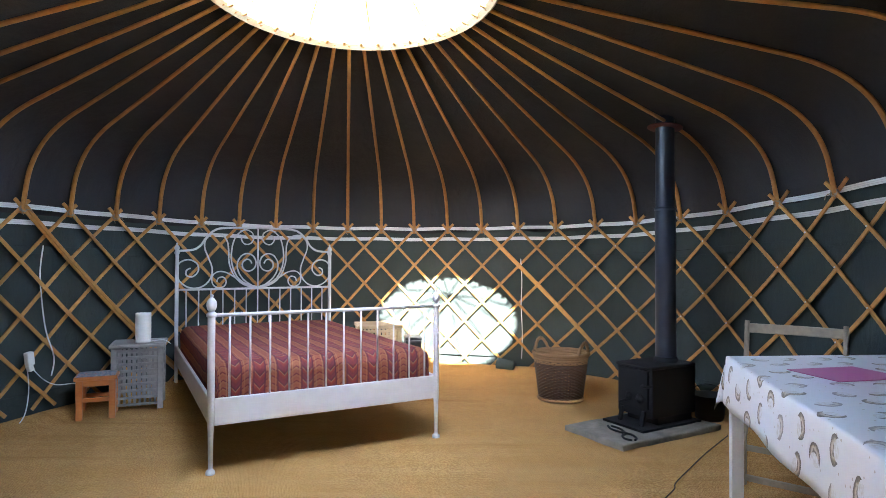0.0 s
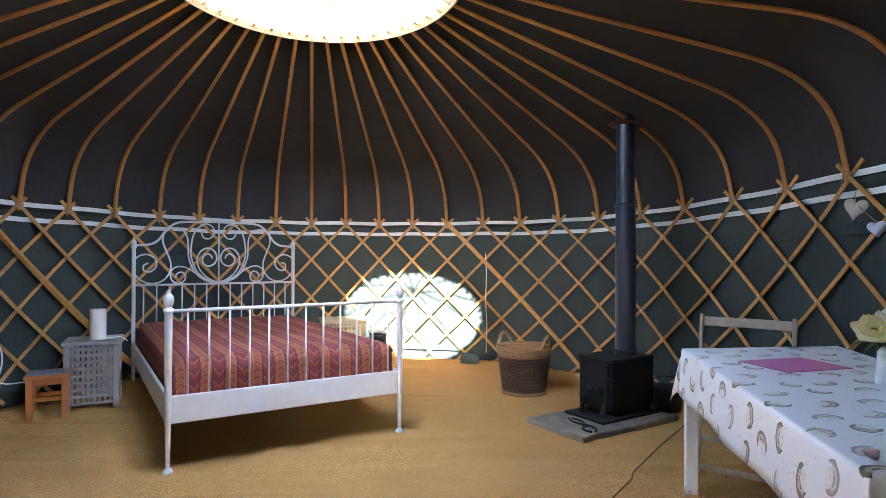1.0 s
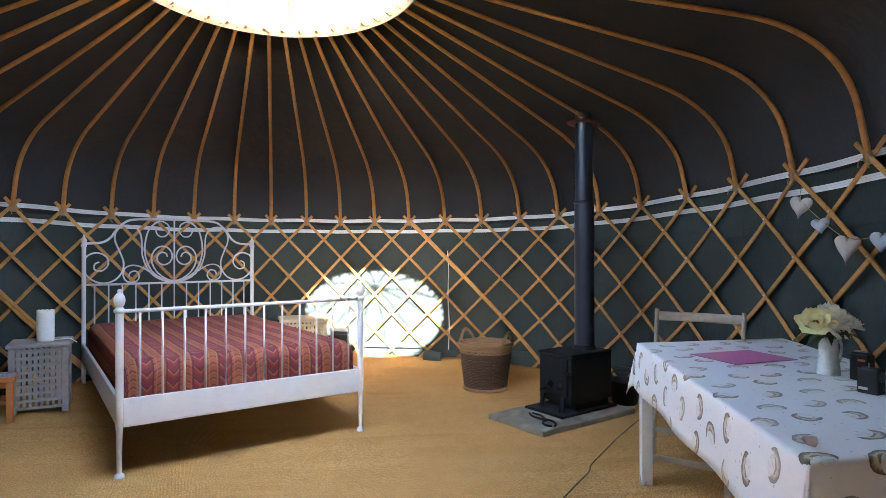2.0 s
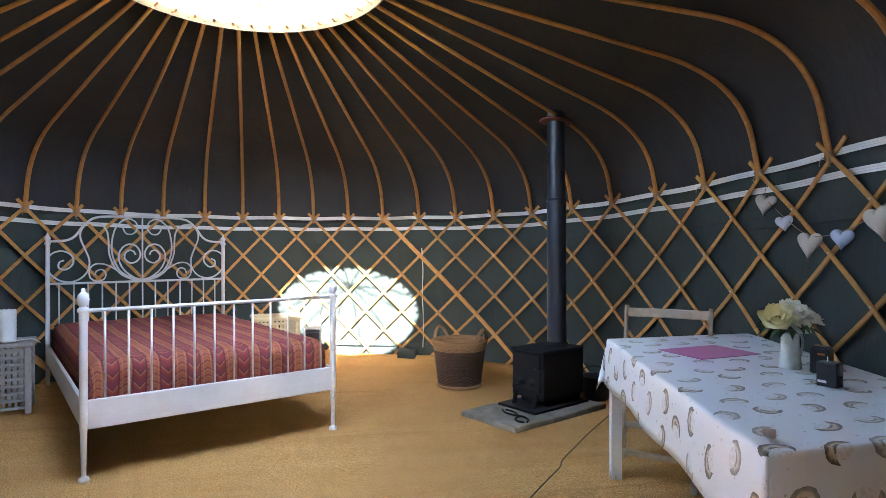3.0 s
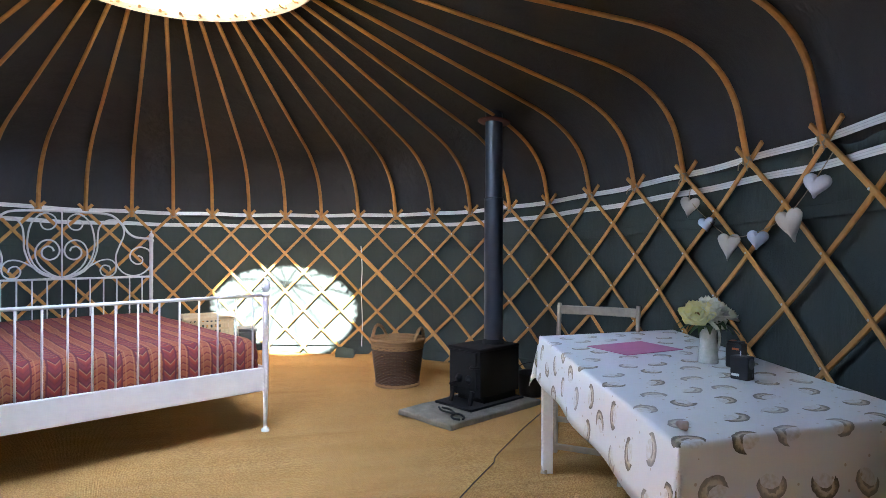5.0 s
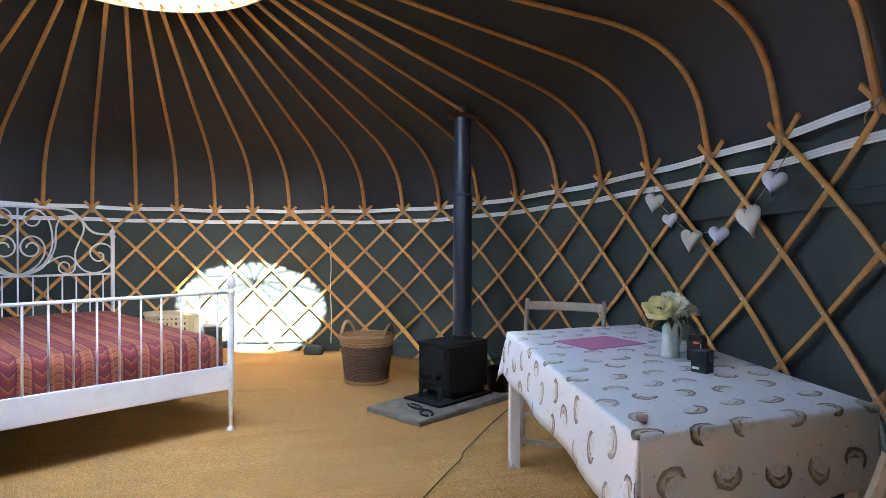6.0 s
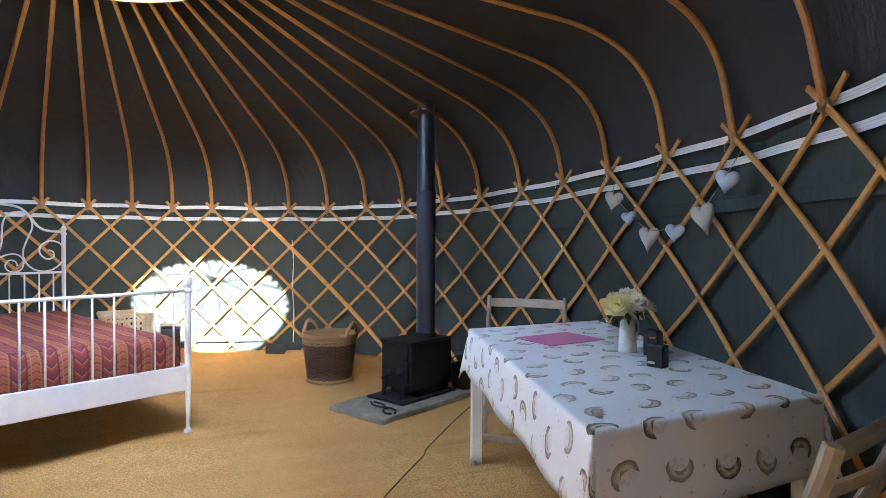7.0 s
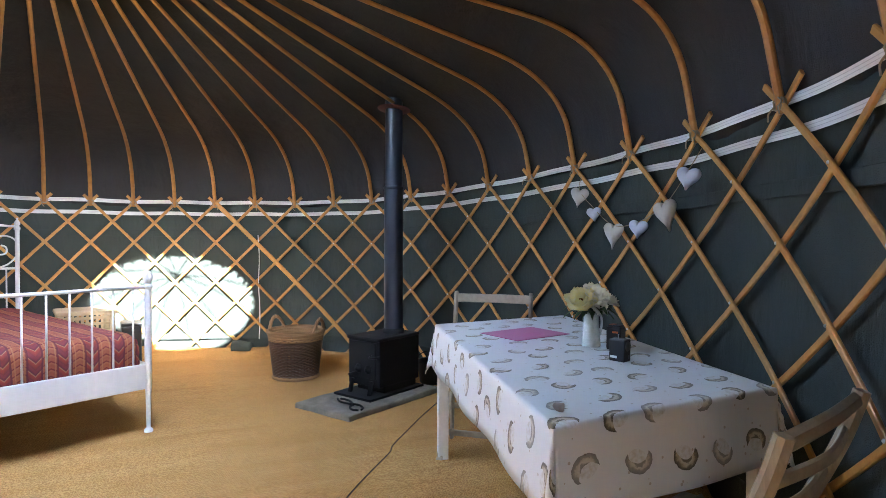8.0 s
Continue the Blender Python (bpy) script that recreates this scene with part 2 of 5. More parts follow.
def cloth_material():
    m = Mat("printed_oilcloth", 0.30)
    sep = m.t.nodes.new("ShaderNodeSeparateXYZ")
    m.t.links.new(m.co.outputs["UV"], sep.inputs[0])
    u = m.math("MULTIPLY", sep.outputs[0], 1 / 0.160)
    v = m.math("MULTIPLY", sep.outputs[1], 1 / 0.150)
    row = m.math("FLOOR", v)
    u = m.math("ADD", u, m.math("MULTIPLY", row, 0.5))
    col = m.math("FLOOR", u)
    cell = m.t.nodes.new("ShaderNodeCombineXYZ")
    m.put(cell.inputs[0], col)
    m.put(cell.inputs[1], row)
    wnz = m.t.nodes.new("ShaderNodeTexWhiteNoise")
    wnz.noise_dimensions = "2D"
    m.t.links.new(cell.outputs[0], wnz.inputs["Vector"])
    r1 = wnz.outputs["Value"]
    ang = m.math("MULTIPLY_ADD", r1, 2.8, -1.4)
    flip = m.math("MULTIPLY_ADD", m.math("GREATER_THAN", m.math("FRACT", m.math("MULTIPLY", r1, 7.0)), 0.45), 3.14, 0.0)
    ang = m.math("ADD", ang, flip)
    lx = m.math("SUBTRACT", m.math("FRACT", u), m.math("MULTIPLY_ADD", m.math("FRACT", m.math("MULTIPLY", r1, 31.0)), 0.28, 0.36))
    ly = m.math("SUBTRACT", m.math("FRACT", v), m.math("MULTIPLY_ADD", m.math("FRACT", m.math("MULTIPLY", r1, 53.0)), 0.28, 0.36))
    cs, sn = m.math("COSINE", ang), m.math("SINE", ang)
    px = m.math("ADD", m.math("MULTIPLY", lx, cs), m.math("MULTIPLY", ly, sn))
    py = m.math("SUBTRACT", m.math("MULTIPLY", ly, cs), m.math("MULTIPLY", lx, sn))

    def circle(cx, cy, sx=1.0, sy=1.0):
        a = m.math("MULTIPLY", m.math("SUBTRACT", px, cx), sx)
        b = m.math("MULTIPLY", m.math("SUBTRACT", py, cy), sy)
        return m.math("SQRT", m.math("ADD", m.math("MULTIPLY", a, a), m.math("MULTIPLY", b, b)))
    wob = m.math("MULTIPLY_ADD", m.noise(26, 3, m.co.outputs["UV"]), 0.12, -0.06)
    rim = m.math("ADD", circle(0, 0.0, 1.0, 1.2), wob)
    outer = m.math("LESS_THAN", rim, 0.29)
    inner = m.math("GREATER_THAN", m.math("ADD", circle(0.05, -0.15, 1.0, 1.1), wob), 0.225)
    moon = m.math("MULTIPLY", outer, inner)
    belly_print = m.math("MULTIPLY", m.math("LESS_THAN", m.math("ADD", circle(0.05, -0.07, 1.0, 1.5), wob), 0.19), m.math("SUBTRACT", 1.0, moon))
    tone = m.noise(75, 4, m.co.outputs["UV"])
    band = m.math("MULTIPLY_ADD", m.math("SUBTRACT", 0.29, rim), 5.0, m.math("MULTIPLY_ADD", tone, 0.9, -0.45))
    ink = m.ramp(band, (0.06, (0.050, 0.042, 0.025)), (0.30, (0.15, 0.12, 0.066)), (0.48, (0.44, 0.38, 0.26)), (0.72, (0.58, 0.53, 0.42)), (0.88, (0.13, 0.11, 0.065)))
    vor = m.t.nodes.new("ShaderNodeTexVoronoi")
    vor.inputs["Scale"].default_value = 27
    m.t.links.new(m.co.outputs["UV"], vor.inputs["Vector"])
    dot = m.math("LESS_THAN", vor.outputs["Distance"], 0.12)
    base = m.mix(m.noise(5, 3), (0.70, 0.73, 0.765), (0.76, 0.78, 0.79))
    c = m.mix(m.math("MULTIPLY", dot, 0.75), base, (0.42, 0.36, 0.28))
    c = m.mix(m.math("MULTIPLY", belly_print, m.math("MULTIPLY_ADD", tone, 1.6, -0.62)), c, (0.40, 0.34, 0.22))
    c = m.mix(m.math("MULTIPLY", moon, m.math("MULTIPLY_ADD", m.math("GREATER_THAN", m.math("FRACT", m.math("MULTIPLY", r1, 13.0)), 0.4), 0.22, 0.74)), c, ink)
    crease = m.noise(1.0, 3, m.mapped((16.0, 1.6, 1), "UV", (0, 0, 0.12)))
    m.color(c).bump(m.math("ADD", m.noise(7, 3), m.math("MULTIPLY", crease, 0.9)), 0.35, 0.008)
    return m.m


def tile_top_material():
    m = Mat("painted_tile", 0.4)
    v = m.t.nodes.new("ShaderNodeTexVoronoi")
    v.inputs["Scale"].default_value = 26
    m.t.links.new(m.co.outputs["Object"], v.inputs["Vector"])
    m.color(m.ramp(v.outputs["Distance"], (0.15, (0.45, 0.10, 0.06)), (0.35, (0.30, 0.32, 0.40)), (0.6, (0.10, 0.12, 0.22)), (0.8, (0.40, 0.36, 0.34))))
    return m.m


BLANKET = blanket_material()
CLOTH = cloth_material()
TILE_TOP = tile_top_material()

# ---- mesh helpers ----


def part(name, bm, material, parent=None, label="", smooth=False):
    me = bpy.data.meshes.new(name)
    bmesh.ops.recalc_face_normals(bm, faces=bm.faces[:])
    if smooth:
        for fc in bm.faces:
            fc.smooth = True
    bm.to_mesh(me)
    bm.free()
    me.materials.append(material)
    ob = new(name, me)
    if parent is not None:
        ob.parent = parent
    if label:
        ob["label"] = label
    return ob


def share(name, mesh, parent, m):
    ob = new(name, mesh)
    ob.parent = parent
    ob.matrix_basis = m
    return ob


def empty(name, m, label, category, group="", kind=""):
    ob = new(name)
    ob.matrix_basis = m
    return tagged(ob, label, category, group, kind)


def box(bm, size, at=(0, 0, 0), bevel=0.004, rot=(0, 0, 0), taper=1.0):
    r = bmesh.ops.create_cube(bm, size=1)
    vs = r["verts"]
    for v in vs:
        k = taper if v.co.z < 0 else 1.0
        v.co = Vector((v.co.x * size[0] * k, v.co.y * size[1] * k, v.co.z * size[2]))
    if bevel > 0:
        es = list({e for v in vs for e in v.link_edges})
        b = bmesh.ops.bevel(bm, geom=es, offset=bevel, segments=2, affect="EDGES", profile=0.5)
        vs = list({v for fc in b["faces"] for v in fc.verts} | {v for v in vs if v.is_valid})
    m = Matrix.Translation(at) @ Euler([radians(a) for a in rot]).to_matrix().to_4x4()
    bmesh.ops.transform(bm, matrix=m, verts=vs)
    return bm


def boxes(*items, bevel=0.004):
    bm = bmesh.new()
    for it in items:
        box(bm, it[0], it[1], bevel, *it[2:])
    return bm


def lathe(bm, prof, seg=24, at=(0, 0, 0), close=False):
    rings = []
    for r, z in prof:
        rings.append([bm.verts.new((at[0] + r * math.cos(2 * math.pi * i / seg), at[1] + r * math.sin(2 * math.pi * i / seg), at[2] + z)) for i in range(seg)])
    for a, b in zip(rings, rings[1:]):
        for i in range(seg):
            bm.faces.new((a[i], a[(i + 1) % seg], b[(i + 1) % seg], b[i]))
    if close:
        bm.faces.new(rings[0])
        bm.faces.new(rings[-1])
    return bm


def sweep(bm, pts, prof, normals=None, scales=None, loop=False):
    """A closed profile of (side, normal) pairs carried along pts."""
    pts = [Vector(p) for p in pts]
    n = len(pts)
    rings = []
    nrm = None
    for i, p in enumerate(pts):
        a = pts[(i - 1) % n] if (i > 0 or loop) else pts[0]
        b = pts[(i + 1) % n] if (i < n - 1 or loop) else pts[-1]
        t = (b - a).normalized()
        if normals is not None:
            nrm = Vector(normals[i])
        elif nrm is None:
            nrm = Vector((0, 0, 1)) if abs(t.z) < 0.9 else Vector((1, 0, 0))
        nrm = (nrm - t * nrm.dot(t)).normalized()
        s = t.cross(nrm)
        k = scales[i] if scales is not None else 1.0
        rings.append([bm.verts.new(p + s * (q[0] * k) + nrm * (q[1] * k)) for q in prof])
    m = len(prof)
    pairs = list(zip(rings, rings[1:])) + ([(rings[-1], rings[0])] if loop else [])
    for a, b in pairs:
        for j in range(m):
            bm.faces.new((a[j], a[(j + 1) % m], b[(j + 1) % m], b[j]))
    if not loop:
        bm.faces.new(rings[0])
        bm.faces.new(rings[-1])
    return bm


def ring_prof(r, n=8):
    return [(r * math.cos(2 * math.pi * i / n), r * math.sin(2 * math.pi * i / n)) for i in range(n)]


def flat_prof(w, t, c=0.25):
    a, b = w / 2, t / 2
    k = min(a, b) * c * 2
    return [(-a + k, -b), (a - k, -b), (a, -b + k), (a, b - k), (a - k, b), (-a + k, b), (-a, b - k), (-a, -b + k)]


def smooth_path(pts, per=6, loop=False):
    pts = [Vector(p) for p in pts]
    n = len(pts)
    out = []
    for i in range(n if loop else n - 1):
        p0, p1, p2, p3 = (pts[(i - 1) % n] if loop or i > 0 else pts[0], pts[i], pts[(i + 1) % n], pts[(i + 2) % n] if loop or i < n - 2 else pts[-1])
        for s in range(per):
            t = s / per
            out.append(0.5 * ((2 * p1) + (p2 - p0) * t + (2 * p0 - 5 * p1 + 4 * p2 - p3) * t * t + (3 * p1 - p0 - 3 * p2 + p3) * t ** 3))
    if not loop:
        out.append(pts[-1])
    return out


def tube(pts, r, n=8, per=5, loop=False):
    return sweep(bmesh.new(), smooth_path(pts, per, loop) if per > 1 else pts, ring_prof(r, n), loop=loop)


def turn(deg):
    return Matrix.Rotation(radians(deg), 4, "Z")


def put(x, y, z=0.0, deg=0.0):
    return Matrix.Translation((x, y, z)) @ turn(deg)


# ---- the shell of the yurt ----
CX, CY = -0.31, 3.25                   # centre of the lattice wall
RA, RB = 2.88, 3.35                    # its half width and half depth
CROWN = Vector((-0.476, 3.067, 2.68))   # centre of the crown ring
RC, CROWN_LONG = 0.805, 1.16           # its outer radius, and how much longer it is than wide
TOP = 1.62                             # mean height of the wall's top joints
JAMB_R, JAMB_L = -66.0, 268.0          # the doorway, in degrees round the wall


def ease(x):
    x = min(1.0, max(0.0, x))
    return x * x * (3 - 2 * x)


def signed(deg):
    return (deg + 180) % 360 - 180


JOINTS = [161.9, 155.3, 148.4, 141.3, 133.8, 126.7, 119.4, 111.7, 104.3, 96.9, 89.6, 82.1, 74.4, 66.4, 58.2,
          49.9, 41.7, 33.3, 25.3, 16.9, 8.5, -0.2, -10.3, -21.0, -32.3, -43.2]   # degrees round the wall


def joint_angle(k):
    """Degrees round the wall of joint k; spacing widens towards the door to fit the camera's view."""
    if k < 0:
        return 161.9 - 6.9 * k
    if k >= 25:
        return -43.2 - 10.8 * (k - 25)
    i = int(k)
    a, b = JOINTS[i], JOINTS[i + 1]
    return a + (b - a) * (k - i)


def belly(deg):
    """Bulges the wall towards the doorway, to fit the camera's view and clear the camera."""
    d = signed(deg)
    return (0.12 * ease((-20 - d) / 40) + 0.35 * ease((-50 - d) / 25)) * ease((d + 170) / 40)


def wall_top(deg):
    """Height of the top joints, raised a little towards the door to fit the camera's view."""
    d = signed(deg)
    if d < -90:
        d = -90 + (-90 - d) * 2.5
    return 1.56 + 0.145 * ease((55 - d) / 70) + 0.04 * ease((d - 120) / 40)


def lath_step(deg):
    """Height between two rows of crossings; larger by the door to fit the camera's view."""
    return 0.200 + 0.050 * ease((55 - signed(deg)) / 65)


def on_wall(deg, z, off=0.0):
    a = radians(deg)
    k = belly(deg) - off
    return Vector((CX + (RA + k) * math.cos(a), CY + (RB + k) * math.sin(a), z))


def inward(deg):
    a = radians(deg)
    return Vector((-math.cos(a) / RA, -math.sin(a) / RB, 0)).normalized()


def facing(deg):
    """Compass angle of the wall's outward normal."""
    d = inward(deg)
    return math.degrees(math.atan2(-d.y, -d.x))


def knee_rise(deg):
    d = signed(deg)
    return 0.53 + 0.19 * ease((20 - d) / 45) * ease((d + 160) / 60)


def rib_line(deg, off=0.0, n=26):
    """From the wall's top up round the bend to the crown ring; off moves it inwards and down."""
    base = on_wall(deg, wall_top(deg) - 0.04, off)
    c0 = CROWN.xy
    d = base.xy - c0
    out = Vector((d.x, d.y / CROWN_LONG)).normalized()
    tip = Vector((c0.x + out.x * (RC - 0.03), c0.y + out.y * (RC - 0.03) * CROWN_LONG, CROWN.z - off * 0.9))
    knee = base.lerp(Vector((tip.x, tip.y, base.z)), 0.06) + Vector((0, 0, knee_rise(deg) - 0.35 * off))
    a = base.lerp(knee, 0.38)
    b = knee.lerp(tip, 0.25)
    pts = [base, base.lerp(a, 0.5)]
    m = n - 8
    for i in range(m + 1):
        t = i / m
        pts.append(a * (1 - t) ** 2 + knee * (2 * t * (1 - t)) + b * t * t)
    for i in range(1, 6):
        pts.append(b.lerp(tip, i / 5))
    return pts


def roof_height(x, y):
    """Height of the roof canvas above the floor point (x, y)."""
    best = None
    deg = math.degrees(math.atan2((y - CY) / RB, (x - CX) / RA))
    for p in rib_line(deg, -0.045, 60):
        d = (p.xy - Vector((x, y))).length
        if best is None or d < best[0]:
            best = (d, p.z)
    return best[1]


def build_shell():
    # wall canvas
    bm = bmesh.new()
    rows, cols = 26, 220
    grid = []
    for j in range(cols + 1):
        deg = JAMB_R + (JAMB_L - JAMB_R) * j / cols
        col = []
        for i in range(rows + 1):
            z = -0.02 + (wall_top(deg) + 0.02) * i / rows
            w = 0.012 * noise.noise(Vector((deg * 0.10, z * 1.6, 0.3))) + 0.006 * noise.noise(Vector((deg * 0.5, z * 3.0, 4.0)))
            col.append(bm.verts.new(on_wall(deg, z, -0.040 + w)))
        grid.append(col)
    for a, b in zip(grid, grid[1:]):
        for i in range(rows):
            bm.faces.new((a[i], b[i], b[i + 1], a[i + 1]))
    wall = part("wall_canvas", bm, CANVAS_WALL, smooth=True)
    s = wall.modifiers.new("thick", "SOLIDIFY")
    s.thickness, s.offset = 0.006, 1
    tagged(wall, "dark green canvas wall behind a wooden lattice", "wall", kind="structure")
    # the flap seam and the skirt hem that run round the canvas
    for level, nm in ((-0.305, "canvas_flap"), (0.20, "canvas_skirt")):
        bm = bmesh.new()
        pts, nr = [], []
        for j in range(181):
            deg = JAMB_R + 2 + (JAMB_L - JAMB_R - 4) * j / 180
            lev = level if level > 0 else wall_top(deg) + level
            pts.append(on_wall(deg, lev + 0.010 * noise.noise(Vector((deg * 0.13, level, 0))), -0.022))
            nr.append(inward(deg))
        sweep(bm, pts, flat_prof(0.060, 0.016), nr)
        part(nm, bm, CANVAS_WALL, wall, "stitched overlapping canvas edge")
    # roof canvas
    bm = bmesh.new()
    grid = []
    cols = 208
    for j in range(cols):
        deg = 360 * j / cols
        line = rib_line(deg, -0.045)
        w = [0.012 * noise.noise(Vector((math.cos(radians(deg)) * 5, math.sin(radians(deg)) * 5, i * 0.25))) for i in range(len(line))]
        grid.append([bm.verts.new(p + Vector((0, 0, w[i] if i > 3 else 0))) for i, p in enumerate(line)])
    for j in range(cols):
        a, b = grid[j], grid[(j + 1) % cols]
        for i in range(len(a) - 1):
            bm.faces.new((a[i], b[i], b[i + 1], a[i + 1]))
    roof = part("ceiling", bm, CANVAS_ROOF, smooth=True)
    s = roof.modifiers.new("thick", "SOLIDIFY")
    s.thickness, s.offset = 0.005, 1
    tagged(roof, "dark charcoal canvas roof stretched over bent poles", "ceiling", kind="structure")
    # unseen door, white to bounce light inward; one plank opened to let daylight in
    door = empty("unseen_door", Matrix.Identity(4), "unseen plank door, white to bounce light, one plank opened to let light in", "door", kind="structure")
    for i in range(8):
        a0 = JAMB_L - 360 + (JAMB_R + 360 - JAMB_L) * i / 8
        a1 = JAMB_L - 360 + (JAMB_R + 360 - JAMB_L) * (i + 1) / 8
        am = (a0 + a1) / 2
        wdt = (on_wall(a1, 0, -0.16) - on_wall(a0, 0, -0.16)).length + 0.012
        # planks overtop the wall to block a sun leak
        bm = boxes(((0.03, wdt, TOP + 0.36), (0, 0, TOP / 2 + 0.15)), bevel=0.003)
        at = Matrix.Translation(on_wall(am, 0, -0.16 - 0.012 * (i % 2))) @ turn(facing(am))
        if i < 1:
            hinge = on_wall(JAMB_L - 360, 0, -0.20)
            at = Matrix.Translation(hinge) @ turn(facing(JAMB_L - 360)) @ Matrix.Translation((0.14 + 0.15 * i, 0, 0)) @ turn(90)
        part("plank", bm, WHITE_PAINT, door).matrix_basis = at
    for am in (JAMB_R, JAMB_L):
        bm = boxes(((0.24, 0.09, TOP + 0.36), (0, 0, TOP / 2 + 0.15)), bevel=0.004)
        part("jamb", bm, ASH, door).matrix_basis = Matrix.Translation(on_wall(am, 0, -0.11)) @ turn(facing(am))
    bm = boxes(((0.24, 1.60, 0.06), (0, 0, TOP + 0.13)), bevel=0.004)
    part("lintel", bm, ASH, door).matrix_basis = Matrix.Translation(on_wall((JAMB_R + JAMB_L - 360) / 2, 0, -0.07)) @ turn(facing((JAMB_R + JAMB_L - 360) / 2))

    # floor
    bm = bmesh.new()
    lathe(bm, [(0.001, -0.06), (RB + 0.65, -0.06), (RB + 0.65, -0.012), (0.001, -0.012)], 128, (CX, CY, 0))
    fl = part("floor", bm, DECK)
    tagged(fl, "reddish timber floor boards under the carpet", "floor", kind="structure")
    bm = bmesh.new()
    rings = []
    seg = 260
    for r in [0.0] + [0.05 * i for i in range(1, 56)] + [2.79, 2.83, 2.88]:
        ring = []
        for i in range(seg if r else 1):
            a = 2 * math.pi * i / seg
            q = on_wall(math.degrees(a), 0)
            x, y = CX + (q.x - CX) * r / 2.92, CY + (q.y - CY) * r / 2.92
            lift = 0.006 * noise.noise(Vector((x * 1.3, y * 1.3, 0)))
            for q, (dx, dy) in enumerate(((0.86, -0.51), (0.62, -0.78))):
                across = -dy * x + dx * y + 0.10 * noise.noise(Vector((x * 0.8, y * 0.8, q)))
                along = dx * x + dy * y
                ridge = max(0.0, 1 - abs(((across / (0.62 + 0.2 * q)) % 1.0) - 0.5) * 9)
                lift += 0.009 * ridge * ridge * max(0.0, noise.noise(Vector((along * 0.9, across * 2, 5 + q))) + 0.35)
            if r > 2.7:
                lift += (r - 2.7) * (0.45 + 0.45 * max(0, noise.noise(Vector((a * 3, 2.2, 0)))))
            ring.append(bm.verts.new((x, y, 0.004 + max(lift, -0.003))))
        rings.append(ring)
    for a, b in zip(rings, rings[1:]):
        for i in range(seg):
            j = (i + 1) % seg
            if len(a) == 1:
                bm.faces.new((a[0], b[i], b[j]))
            else:
                bm.faces.new((a[i], b[i], b[j], a[j]))
    cp = part("carpet", bm, CARPET, smooth=True)
    s = cp.modifiers.new("thick", "SOLIDIFY")
    s.thickness, s.offset = 0.008, 0
    tagged(cp, "golden brown woven jute carpet, worn, edges curling up the wall", "carpet", kind="structure")
    # unseen ground; its pale tone is added to bounce warm fill light inside
    bm = bmesh.new()
    bmesh.ops.create_grid(bm, x_segments=4, y_segments=4, size=400, matrix=Matrix.Translation((0, 0, -0.12)))
    tagged(part("ground", bm, GROUND_FILL), "unseen ground, pale tone chosen to bounce warm light inside", "ground", kind="structure")


build_shell()


